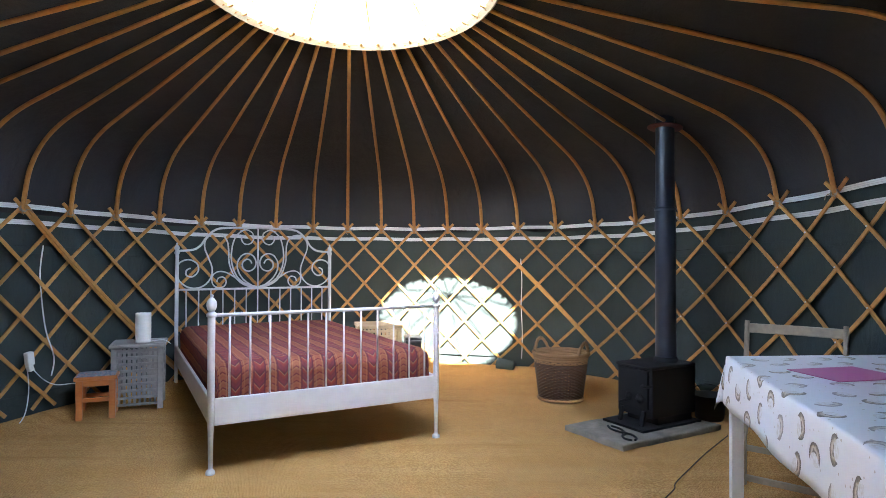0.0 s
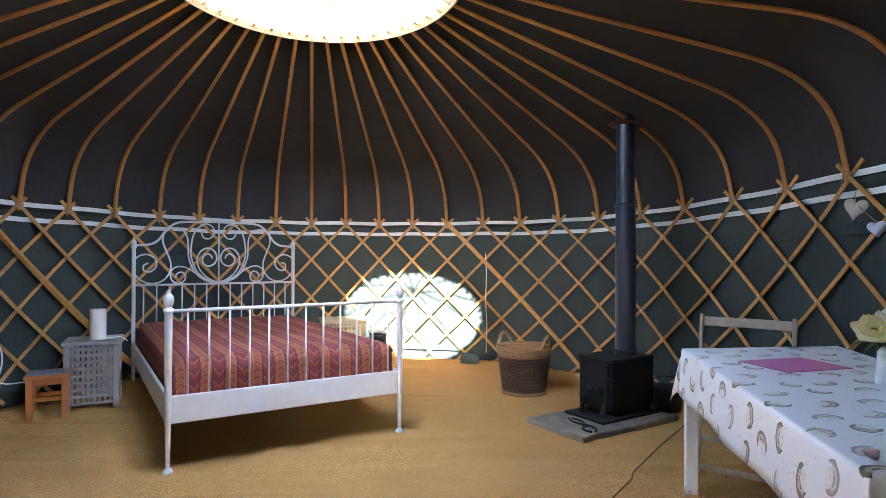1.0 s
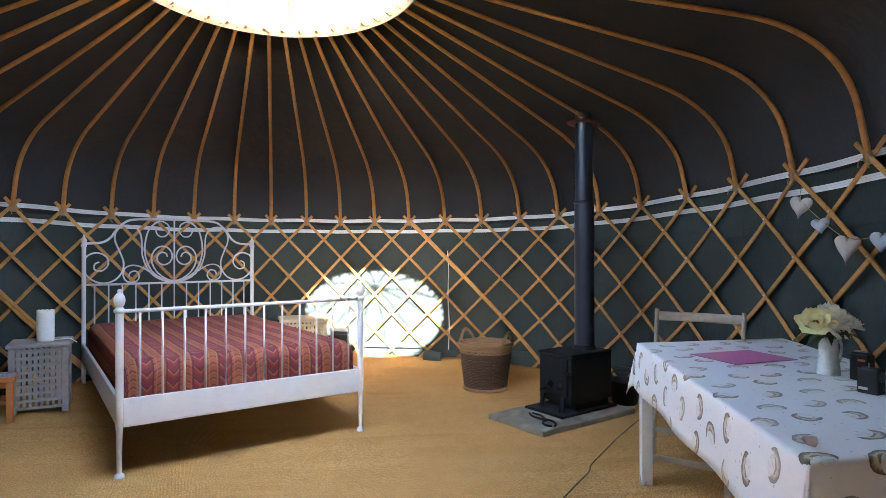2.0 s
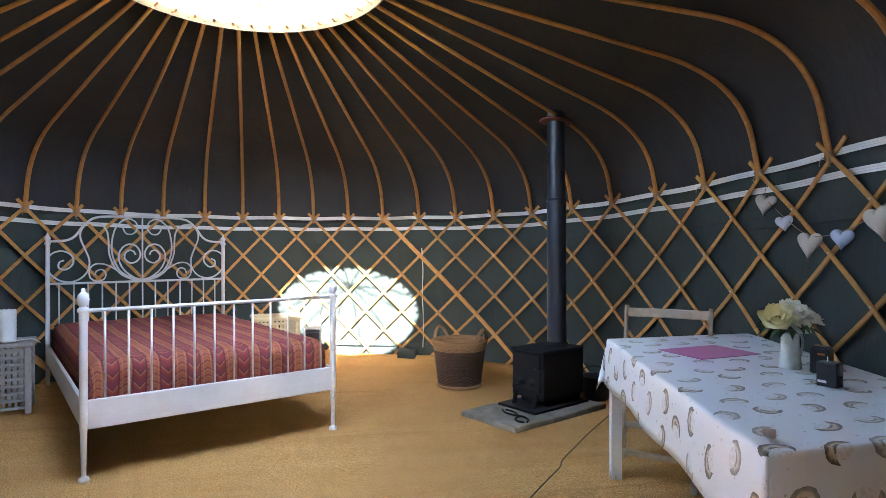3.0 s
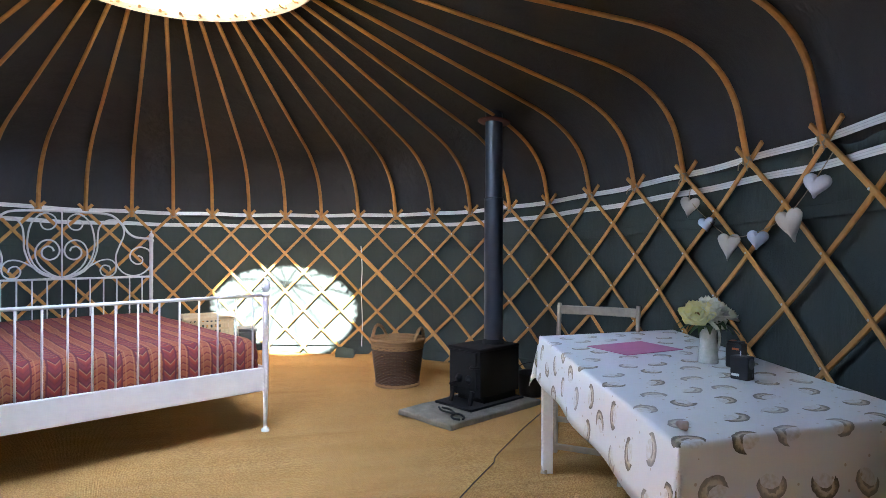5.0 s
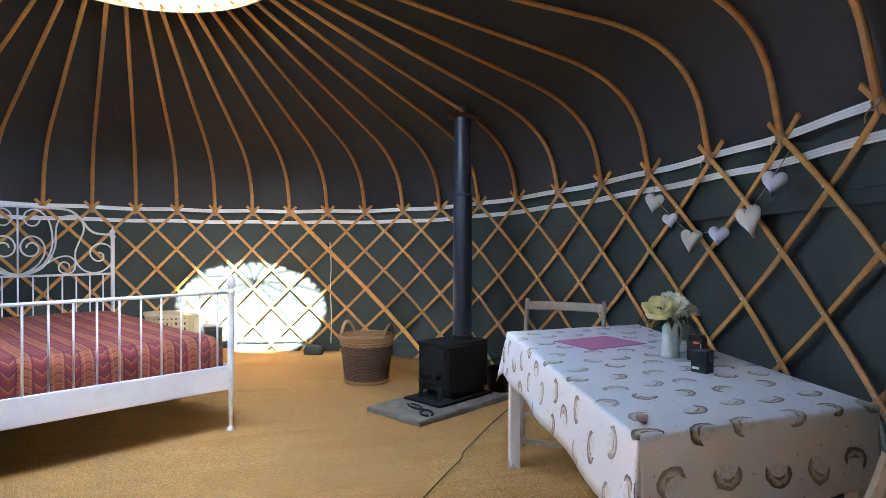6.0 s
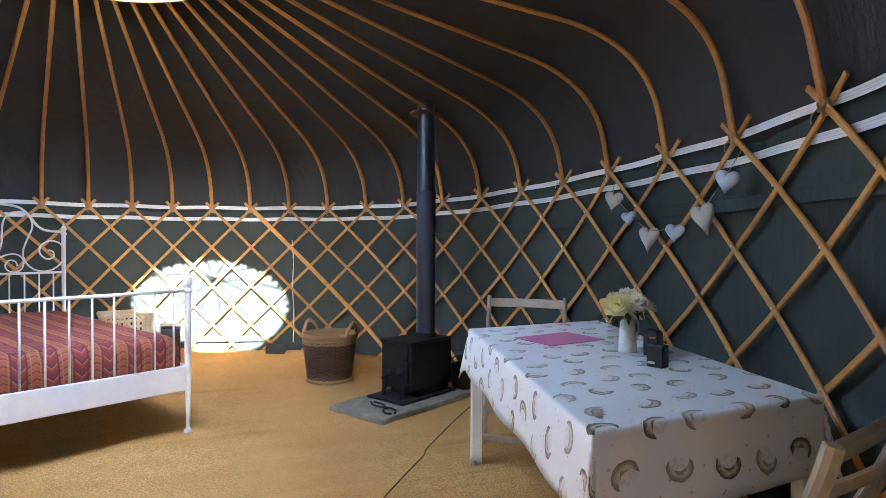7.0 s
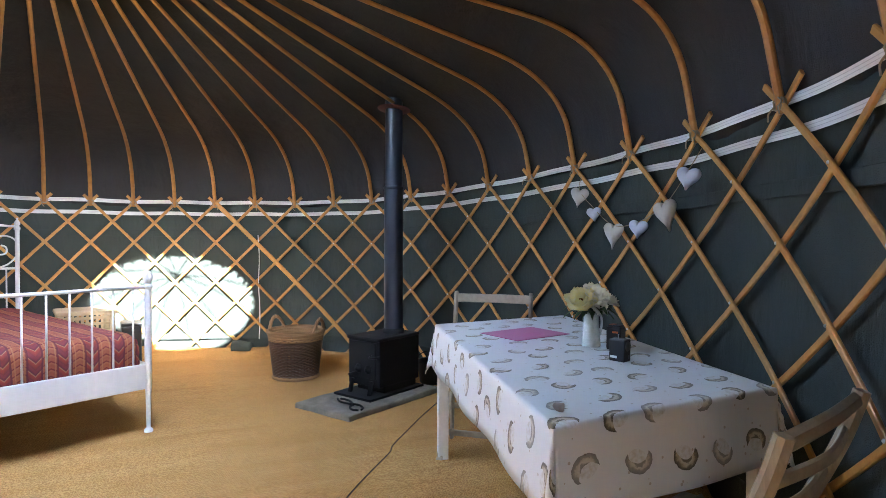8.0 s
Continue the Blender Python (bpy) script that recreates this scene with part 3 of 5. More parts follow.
def build_lattice():
    lat = empty("lattice_wall", Matrix.Identity(4), "honey coloured ash lattice with rope-tied crossings round the wall", "lattice", kind="structure")
    prof = flat_prof(0.027, 0.014)
    for sgn, off in ((1, 0.012), (-1, -0.006)):
        for k in range(-22, 34):
            pts, nr = [], []
            bend = random.uniform(-0.01, 0.01)
            lo, hi = -0.32, 7.45
            for i in range(29):
                s = lo + (hi - lo) * i / 28
                deg = joint_angle(k + sgn * s / 2)
                if not JAMB_R + 0.5 < deg < JAMB_L - 0.5:
                    continue
                z = wall_top(deg) - lath_step(deg) * s + bend * math.sin(s * 0.9)
                if z < 0.01:
                    continue
                pts.append(on_wall(deg, z, off))
                nr.append(inward(deg))
            if len(pts) < 4:
                continue
            part("lath", sweep(bmesh.new(), pts, prof, nr), ASH, lat)
    # doubled laths where two lattice panels overlap
    for k in (0, 12):
        pts, nr = [], []
        for i in range(25):
            s = -0.1 + 7.4 * i / 24
            deg = joint_angle(k + 0.07 + s / 2)
            pts.append(on_wall(deg, max(0.01, wall_top(deg) - lath_step(deg) * s), 0.026))
            nr.append(inward(deg))
        part("lath", sweep(bmesh.new(), pts, prof, nr), ASH, lat, "doubled overlapping lath")
    # bolts
    bm = bmesh.new()
    lathe(bm, [(0.0001, 0.005), (0.003, 0.0045), (0.0058, 0.0025), (0.0065, 0)], 10)
    proto = part("bolt", bm, WHITE_METAL, lat, "pale domed bolt head", True)
    first = True
    for k in range(14, 27):
        for s in range(1, 8):
            deg = joint_angle(k + s / 2)
            if deg < JAMB_R + 2:
                continue
            d = inward(deg)
            z = wall_top(deg) - lath_step(deg) * s
            if z < 0.05:
                continue
            m = Matrix.Translation(on_wall(deg, z, 0.020)) @ d.to_track_quat("Z", "Y").to_matrix().to_4x4()
            if first:
                proto.matrix_basis, first = m, False
            else:
                share("bolt", proto.data, lat, m)
    # rope ties
    bm = bmesh.new()
    for q, r in ((0.0, 0.026), (0.008, 0.024), (-0.008, 0.025)):
        ring = [(r * math.cos(2 * math.pi * i / 14), q + 0.004 * math.sin(i * 1.7), r * math.sin(2 * math.pi * i / 14)) for i in range(14)]
        sweep(bm, ring, ring_prof(0.0035, 6), loop=True)
    sweep(bm, smooth_path([(0.02, 0.01, -0.01), (0.035, 0.02, -0.03), (0.03, 0.022, -0.06)], 4), ring_prof(0.003, 6))
    sweep(bm, smooth_path([(-0.01, 0.01, -0.01), (-0.035, 0.02, -0.02), (-0.05, 0.02, -0.045)], 4), ring_prof(0.003, 6))
    proto = part("rope_tie", bm, ROPE, lat, "knotted hemp rope")
    first = True
    for k in range(-1, 27):
        deg = joint_angle(k)
        m = Matrix.Translation(on_wall(deg, wall_top(deg) - 0.004, 0.014)) @ turn(facing(deg) + 90) @ pose(0, 0, 0, random.uniform(-25, 25), random.uniform(-30, 30), 0)
        if first:
            proto.matrix_basis, first = m, False
        else:
            share("rope_tie", proto.data, lat, m)


def build_straps():
    for z, lab in ((0.012, "upper"), (-0.105, "lower")):
        pts, nr = [], []
        for i in range(301):
            deg = JAMB_R + 1 + (JAMB_L - JAMB_R - 2) * i / 300
            sag = 0.004 * math.sin(radians(deg) * 23)
            pts.append(on_wall(deg, wall_top(deg) + z + sag, -0.020))
            nr.append(inward(deg))
        strap = part("tension_strap", sweep(bmesh.new(), pts, flat_prof(0.036, 0.003), nr), STRAP)
        tagged(strap, f"{lab} white webbing tension strap running round the wall", "strap", "wall straps")
        for dz in (-0.006, 0.006):
            line = [p + n * 0.0018 + Vector((0, 0, dz)) for p, n in zip(pts, nr)]
            part("stitch_line", sweep(bmesh.new(), line, flat_prof(0.0022, 0.0014), nr), STITCH, strap, "grey stitched line")


def build_roof_frame():
    frame_ob = empty("roof_frame", Matrix.Identity(4), "steam-bent ash roof poles rising from wall to crown", "roof frame", kind="structure")
    k = -22
    while k < 34:
        deg = joint_angle(k)
        if -74 < deg < 286:
            pts = rib_line(deg, 0.004)
            c = Vector((CX, CY, 2.0))
            nr = [(c - p) for p in pts]
            sc = [1.0] * 5 + [1.0 - 0.25 * i / (len(pts) - 6) for i in range(len(pts) - 5)]
            part("roof_pole", sweep(bmesh.new(), pts, flat_prof(0.034, 0.030, 0.35), nr, sc), RIB, frame_ob, smooth=False)
        k += 1


def build_crown():
    crown = empty("crown_ring", Matrix.Translation(CROWN) @ Matrix.Diagonal((1, CROWN_LONG, 1, 1)), "round wooden crown with a clear domed cover", "crown")
    bm = bmesh.new()
    lathe(bm, [(RC, -0.022), (RC, 0.06), (RC - 0.035, 0.075), (RC - 0.045, 0.0), (RC - 0.012, -0.026), (RC, -0.022)], 96)
    part("ring", bm, PALE_WOOD, crown, "pale bent timber ring")
    for i in range(42):
        a = 2 * math.pi * i / 42
        bm = boxes(((0.040, 0.018, 0.026), (0, 0, 0), (0, 12, 0)), bevel=0.003)
        part("pole_end", bm, ASH, crown).matrix_basis = turn(math.degrees(a)) @ Matrix.Translation((RC - 0.056, 0, 0.0))
    for i in range(6):
        a = math.pi * i / 6
        pts = []
        for j in range(17):
            s = -1 + 2 * j / 16
            pts.append((math.cos(a) * (RC - 0.04) * s, math.sin(a) * (RC - 0.04) * s, 0.07 + 0.26 * (1 - s * s) + 0.004 * i))
        part("spoke", sweep(bmesh.new(), pts, flat_prof(0.014, 0.014)), ASH, crown, "thin bent hoop")
    bm = bmesh.new()
    prof = [((RC + 0.06) * math.sin(t * math.pi / 24), 0.085 + 0.30 * math.cos(t * math.pi / 24)) for t in range(1, 13)]
    seg = 72
    rings = []
    for r, z in prof:
        rings.append([bm.verts.new((r * math.cos(2 * math.pi * i / seg), r * math.sin(2 * math.pi * i / seg), z + 0.008 * noise.noise(Vector((i * 0.5, r * 4, 0))))) for i in range(seg)])
    for a, b in zip(rings, rings[1:]):
        for i in range(seg):
            bm.faces.new((a[i], a[(i + 1) % seg], b[(i + 1) % seg], b[i]))
    bm.faces.new(rings[0])
    part("cover", bm, CLEAR, crown, "clear creased plastic dome", True)


build_lattice()
build_straps()
build_roof_frame()
build_crown()

# ---- the bed ----
S = 0.00195


def scroll(pts):
    return [(x * S, 0, z * S) for x, z in pts]


ARCH = [(-372, 185), (-335, 186), (-297, 192), (-268, 212), (-246, 245), (-214, 280), (-178, 296), (-100, 301), (0, 302)]
OUTER = [(-312, 102), (-330, 92), (-330, 68), (-303, 62), (-278, 88), (-284, 124), (-320, 143), (-358, 130), (-374, 95), (-366, 50), (-332, 16), (-290, 6),
         (-250, 20), (-222, 55), (-216, 100), (-232, 150), (-250, 200), (-245, 240), (-215, 268), (-170, 262), (-146, 230), (-140, 180), (-138, 130), (-118, 72), (-85, 32), (-42, 10), (-4, 6)]
LYRE = [(-4, 8), (-62, 26), (-100, 60), (-124, 120), (-127, 180), (-115, 240), (-92, 275), (-62, 294)]
HEART = [(-30, 124), (-38, 140), (-56, 145), (-74, 128), (-72, 102), (-48, 86), (-20, 98), (-9, 128), (-22, 160), (-50, 174), (-80, 162), (-98, 128), (-95, 88), (-72, 48), (-34, 18), (-4, 8)]
CURL = [(-58, 262), (-72, 262), (-80, 244), (-66, 222), (-40, 222), (-22, 246), (-28, 276), (-56, 292), (-86, 284)]
LOW = [(-194, 34), (-188, 52), (-166, 58), (-151, 38), (-160, 14), (-188, 6), (-213, 24), (-215, 62), (-190, 84), (-150, 80), (-105, 52)]


def build_bed():
    W, L = 1.45, 2.35
    bed = empty("bed", put(-1.30, 3.36, 0.004, 28.5), "white metal double bed frame with scrolled headboard", "bed")

    def foot_post(x):
        bm = bmesh.new()
        lathe(bm, [(0.012, 0.035), (0.016, 0.25), (0.020, 0.30), (0.021, 0.90)], 16, (x, 0, 0))
        lathe(bm, [(0.001, 0), (0.024, 0.001), (0.027, 0.012), (0.024, 0.026), (0.014, 0.032), (0.012, 0.04)], 16, (x, 0, 0))
        post = part("foot_post", bm, WHITE_METAL, bed, smooth=True)
        bm = bmesh.new()
        lathe(bm, [(0.021, 0.895), (0.028, 0.90), (0.029, 0.915), (0.022, 0.92), (0.016, 0.928)], 18, (x, 0, 0))
        lathe(bm, [(0.015, 0.928), (0.024, 0.94), (0.029, 0.962), (0.026, 0.985), (0.016, 1.0), (0.008, 1.006), (0.011, 1.014), (0.009, 1.022), (0.0005, 1.026)], 18, (x, 0, 0))
        part("finial", bm, WHITE_METAL, post, "round turned finial", True)

    def head_post(x):
        bm = bmesh.new()
        lathe(bm, [(0.001, 0), (0.02, 0.001), (0.02, 0.03), (0.016, 0.04), (0.017, 1.27)], 14, (x, L, 0))
        post = part("head_post", bm, WHITE_METAL, bed, smooth=True)
        bm = bmesh.new()
        lathe(bm, [(0.017, 1.27), (0.024, 1.275), (0.024, 1.29), (0.017, 1.295), (0.017, 1.31), (0.023, 1.318), (0.022, 1.335), (0.012, 1.35), (0.006, 1.358), (0.009, 1.366), (0.0005, 1.378)], 16, (x, L, 0))
        part("finial", bm, WHITE_METAL, post, "small turned finial", True)

    foot_post(0)
    foot_post(W)
    head_post(0)
    head_post(W)
    part("foot_rail", tube([(0, 0, 0.905), (W, 0, 0.905)], 0.011, 10, 1), WHITE_METAL, bed, smooth=True)
    for i in range(12):
        x = 0.10 + (W - 0.19) * i / 11
        part("foot_spindle", tube([(x, 0, 0.43), (x, 0, 0.90)], 0.0062, 8, 1), WHITE_METAL, bed, smooth=True)
    part("foot_panel", boxes(((W - 0.03, 0.022, 0.155), (W / 2, 0, 0.355)), bevel=0.006), WHITE_METAL, bed, "smooth white metal panel")
    for x in (0.0, W):
        part("side_rail", boxes(((0.022, L - 0.03, 0.155), (x, L / 2, 0.355)), bevel=0.006), WHITE_METAL, bed)
    part("head_rail", tube([(0, L, 0.94), (W, L, 0.94)], 0.010, 10, 1), WHITE_METAL, bed, smooth=True)
    part("lower_head_rail", tube([(0, L, 0.36), (W, L, 0.36)], 0.012, 10, 1), WHITE_METAL, bed, smooth=True)
    for i in range(13):
        x = W * (i + 0.75) / 13.5
        part("head_spindle", tube([(x, L, 0.36), (x, L, 0.94)], 0.0062, 8, 1), WHITE_METAL, bed, smooth=True)
    part("centre_bar", tube([(W / 2, L, 0.94), (W / 2, L, 0.94 + 302 * S)], 0.007, 8, 1), WHITE_METAL, bed, smooth=True)
    for nm, shape, r in (("arch", ARCH, 0.010), ("outer_scroll", OUTER, 0.0072), ("lyre_scroll", LYRE, 0.0072), ("heart_scroll", HEART, 0.0072), ("top_curl", CURL, 0.0065), ("lower_curl", LOW, 0.0065)):
        for sgn in (1, -1):
            pts = [(W / 2 + sgn * x, L, 0.94 + z) for x, _, z in scroll(shape)]
            part(nm, tube(pts, r, 8, 5), WHITE_METAL, bed, smooth=True)
    for i in range(9):
        y = 0.2 + i * (L - 0.36) / 8
        part("bed_slat", boxes(((W - 0.03, 0.07, 0.016), (W / 2, y, 0.335)), bevel=0.003), PALE_WOOD, bed)

    # mattress under its blanket
    bm = bmesh.new()
    uvl = bm.loops.layers.uv.new("UVMap")
    nx, ny, h = 44, 60, 0.27
    w, l, rad = W - 0.075, L - 0.13, 0.07
    total_x, total_y = w + 2 * h, l + 2 * h

    def place(u, v):
        """A point of the flat blanket, u and v from its middle, wrapped over the mattress."""
        def wrap(q, half):
            s = abs(q)
            flat = half - rad
            arc = rad * math.pi / 2
            sg = 1 if q > 0 else -1
            if s <= flat:
                return sg * s, 0.0
            if s <= flat + arc:
                a = (s - flat) / rad
                return sg * (flat + rad * math.sin(a)), rad * (1 - math.cos(a))
            return sg * half, rad + (s - flat - arc)
        x, dx = wrap(u, w / 2)
        y, dy = wrap(v, l / 2)
        z = -max(dx, dy) - 0.25 * min(dx, dy) * 0.0
        rip = 0.006 * noise.noise(Vector((u * 5, v * 5, 1.0)))
        dent = 0.02 * math.exp(-((u / 0.5) ** 2 + (v / 0.7) ** 2))
        if max(dx, dy) > 0.05:
            rip2 = 0.012 * noise.noise(Vector(((u + v) * 9, 0, 2.0)))
            x += rip2 * (1 if dx > dy else 0) * (1 if u > 0 else -1)
            y += rip2 * (0 if dx > dy else 1) * (1 if v > 0 else -1)
        return Vector((x, y, z + rip - dent * 0.3))
    grid = []
    for i in range(nx + 1):
        u = -total_x / 2 + total_x * i / nx
        grid.append([(bm.verts.new(place(u, -total_y / 2 + total_y * j / ny)), (u, -total_y / 2 + total_y * j / ny)) for j in range(ny + 1)])
    for i in range(nx):
        for j in range(ny):
            q = (grid[i][j], grid[i + 1][j], grid[i + 1][j + 1], grid[i][j + 1])
            fc = bm.faces.new([a for a, _ in q])
            for lp, (_, uv) in zip(fc.loops, q):
                lp[uvl].uv = (uv[0] + 2, uv[1] + total_y / 2)
    mt = empty("mattress", put(-1.30, 3.36, 0, 28.5) @ Matrix.Translation((W / 2, L / 2 - 0.01, 0.615)), "mattress wrapped in a red and plum patterned woven blanket", "mattress")
    part("core", boxes(((w - 0.06, l - 0.06, 0.22), (0, 0, -0.145)), bevel=0.03), LINEN, mt)
    mat = part("blanket", bm, BLANKET, mt, "red and plum woven blanket", True)
    s = mat.modifiers.new("thick", "SOLIDIFY")
    s.thickness, s.offset = 0.01, -1


build_bed()

# ---- slatted boxes, lamp and stool ----


def slatted_box(name, m, w, d, h, mat, label, group):
    ob = empty(name, m, label, "slatted box", group)
    for x in (-w / 2 + 0.022, w / 2 - 0.022):
        for y in (-d / 2 + 0.022, d / 2 - 0.022):
            part("corner_post", boxes(((0.044, 0.044, h - 0.03), (x, y, (h - 0.03) / 2)), bevel=0.004), mat, ob)
    part("lid", boxes(((w + 0.03, d + 0.03, 0.026), (0, 0, h - 0.013)), bevel=0.006), mat, ob, "planked lid with a small overhang")
    for i in range(5):
        part("lid_plank", boxes(((w + 0.02, (d + 0.02) / 5 - 0.006, 0.006), (0, -d / 2 - 0.01 + (d + 0.02) * (i + 0.5) / 5, h + 0.003)), bevel=0.002), mat, ob)
    rows = max(6, int(h / 0.055))
    for sx, sy, ln in ((0, -1, w), (0, 1, w), (-1, 0, d), (1, 0, d)):
        for i in range(rows):
            z = 0.05 + (h - 0.10) * i / (rows - 1)
            if sx == 0:
                part("slat", boxes(((ln - 0.06, 0.010, 0.020), (0, sy * (d / 2 - 0.012), z)), bevel=0.002), mat, ob)
            else:
                part("slat", boxes(((0.010, ln - 0.06, 0.020), (sx * (w / 2 - 0.012), 0, z)), bevel=0.002), mat, ob)
        cols = max(5, int(ln / 0.045))
        for i in range(cols):
            q = -ln / 2 + 0.06 + (ln - 0.12) * i / (cols - 1)
            if sx == 0:
                part("upright_slat", boxes(((0.018, 0.008, h - 0.07), (q, sy * (d / 2 - 0.021), h / 2)), bevel=0), mat, ob)
            else:
                part("upright_slat", boxes(((0.008, 0.018, h - 0.07), (sx * (w / 2 - 0.021), q, h / 2)), bevel=0), mat, ob)
    return ob


slatted_box("slatted_box", put(-2.50, 4.92, 0.008, 22), 0.38, 0.33, 0.53, GREY_WOOD, "greywashed slatted wooden box used as a bedside table", "bedside boxes")
slatted_box("slatted_box", put(-0.625, 5.95, 0.008, 13), 0.42, 0.40, 0.57, PALE_WOOD, "pale acacia slatted wooden box beside the bed", "bedside boxes")


def build_lamp():
    lamp = empty("table_lamp", put(-2.44, 4.86, 0.545, 0), "white pierced cylindrical table lamp on the bedside box", "lamp")
    bm = bmesh.new()
    seg, h, r = 40, 0.235, 0.058
    rings = []
    for j in range(15):
        z = h * j / 14
        ring = []
        for i in range(seg):
            a = 2 * math.pi * i / seg
            rr = r + 0.0022 * math.sin(a * 14 + (j % 2) * math.pi) * (1 if 0 < j < 14 else 0)
            zz = z + (0.008 * abs(math.sin(a * 6)) if j == 14 else 0)
            ring.append(bm.verts.new((rr * math.cos(a), rr * math.sin(a), zz)))
        rings.append(ring)
    for a, b in zip(rings, rings[1:]):
        for i in range(seg):
            bm.faces.new((a[i], a[(i + 1) % seg], b[(i + 1) % seg], b[i]))
    sh = part("shade", bm, WHITE_PLASTIC, lamp, "embossed white shade with a scalloped rim", True)
    s = sh.modifiers.new("thick", "SOLIDIFY")
    s.thickness = 0.003
    bm = bmesh.new()
    lathe(bm, [(0.001, 0), (0.05, 0), (0.05, 0.012), (0.02, 0.02), (0.012, 0.07), (0.001, 0.07)], 20)
    part("base", bm, WHITE_PLASTIC, lamp)
    part("cord", tube([(0.05, 0, 0.008), (0.10, 0.03, 0.01), (0.15, 0.05, 0.012), (0.20, 0.06, -0.02)], 0.0035, 6), WHITE_PLASTIC, lamp)


build_lamp()


def build_stool():
    st = empty("stool", put(-2.66, 4.60, 0.006, 24), "small orange wooden stool with a painted tile top", "stool")
    w, d, h = 0.29, 0.25, 0.33
    for x in (-1, 1):
        for y in (-1, 1):
            part("leg", boxes(((0.045, 0.045, h - 0.03), (x * (w / 2 - 0.035), y * (d / 2 - 0.03), (h - 0.03) / 2)), bevel=0.005), ORANGE_WOOD, st)
    part("seat", boxes(((w, d, 0.030), (0, 0, h - 0.015)), bevel=0.006), ORANGE_WOOD, st)
    part("tile_top", boxes(((w - 0.03, d - 0.03, 0.006), (0, 0, h + 0.002)), bevel=0.002), TILE_TOP, st, "patterned blue and red tile top")
    for y in (-1, 1):
        part("apron", boxes(((w - 0.10, 0.018, 0.045), (0, y * (d / 2 - 0.03), h - 0.055)), bevel=0.003), ORANGE_WOOD, st)
        part("stretcher", boxes(((w - 0.10, 0.020, 0.030), (0, y * (d / 2 - 0.03), 0.15)), bevel=0.003), ORANGE_WOOD, st)
    for x in (-1, 1):
        part("apron", boxes(((0.018, d - 0.10, 0.045), (x * (w / 2 - 0.035), 0, h - 0.055)), bevel=0.003), ORANGE_WOOD, st)


build_stool()

# ---- cords on the wall ----


def wall_cord(name, degs, label, r=0.005, mat=STRAP):
    pts = [on_wall(a, z, o) for a, z, o in degs]
    tagged(part(name, tube(pts, r, 7, 5), mat, smooth=True), label, "rope")


wall_cord("hanging_rope", [(65.9, 1.24, 0.0), (65.6, 1.0, 0.006), (65.8, 0.75, 0.002), (65.5, 0.45, 0.008), (65.7, 0.17, 0.0)], "white cord hanging down the canvas wall")
wall_cord("hanging_rope", [(158.9, 1.33, 0.0), (159.4, 1.14, 0.008), (159.1, 0.96, 0.0), (158.7, 0.70, 0.02), (157.6, 0.48, 0.03), (157.8, 0.34, 0.02)], "white cord hanging down the canvas wall")
wall_cord("power_cable", [(160.8, 0.44, 0.03), (159.3, 0.33, 0.05), (157.5, 0.27, 0.06), (155.3, 0.26, 0.10), (154.0, 0.22, 0.16)], "thin white power cable drooping along the wall", 0.004)
wall_cord("power_cable", [(161.2, 0.45, 0.02), (161.0, 0.28, 0.03), (161.8, 0.12, 0.06), (163.4, 0.05, 0.10)], "thin white power cable drooping to the carpet", 0.004)


def build_plug():
    m = Matrix.Translation(on_wall(161.2, 0.45, 0.045)) @ turn(facing(161.2) + 90)
    pl = empty("cable_socket", m, "white plastic extension socket fixed to the lattice", "socket")
    part("body", boxes(((0.055, 0.045, 0.10), (0, 0, 0.05), (0, 8, 0)), bevel=0.010), WHITE_PLASTIC, pl)
    part("plug", boxes(((0.040, 0.040, 0.05), (-0.015, -0.01, -0.02), (0, 20, 0)), bevel=0.008), WHITE_PLASTIC, pl)


build_plug()

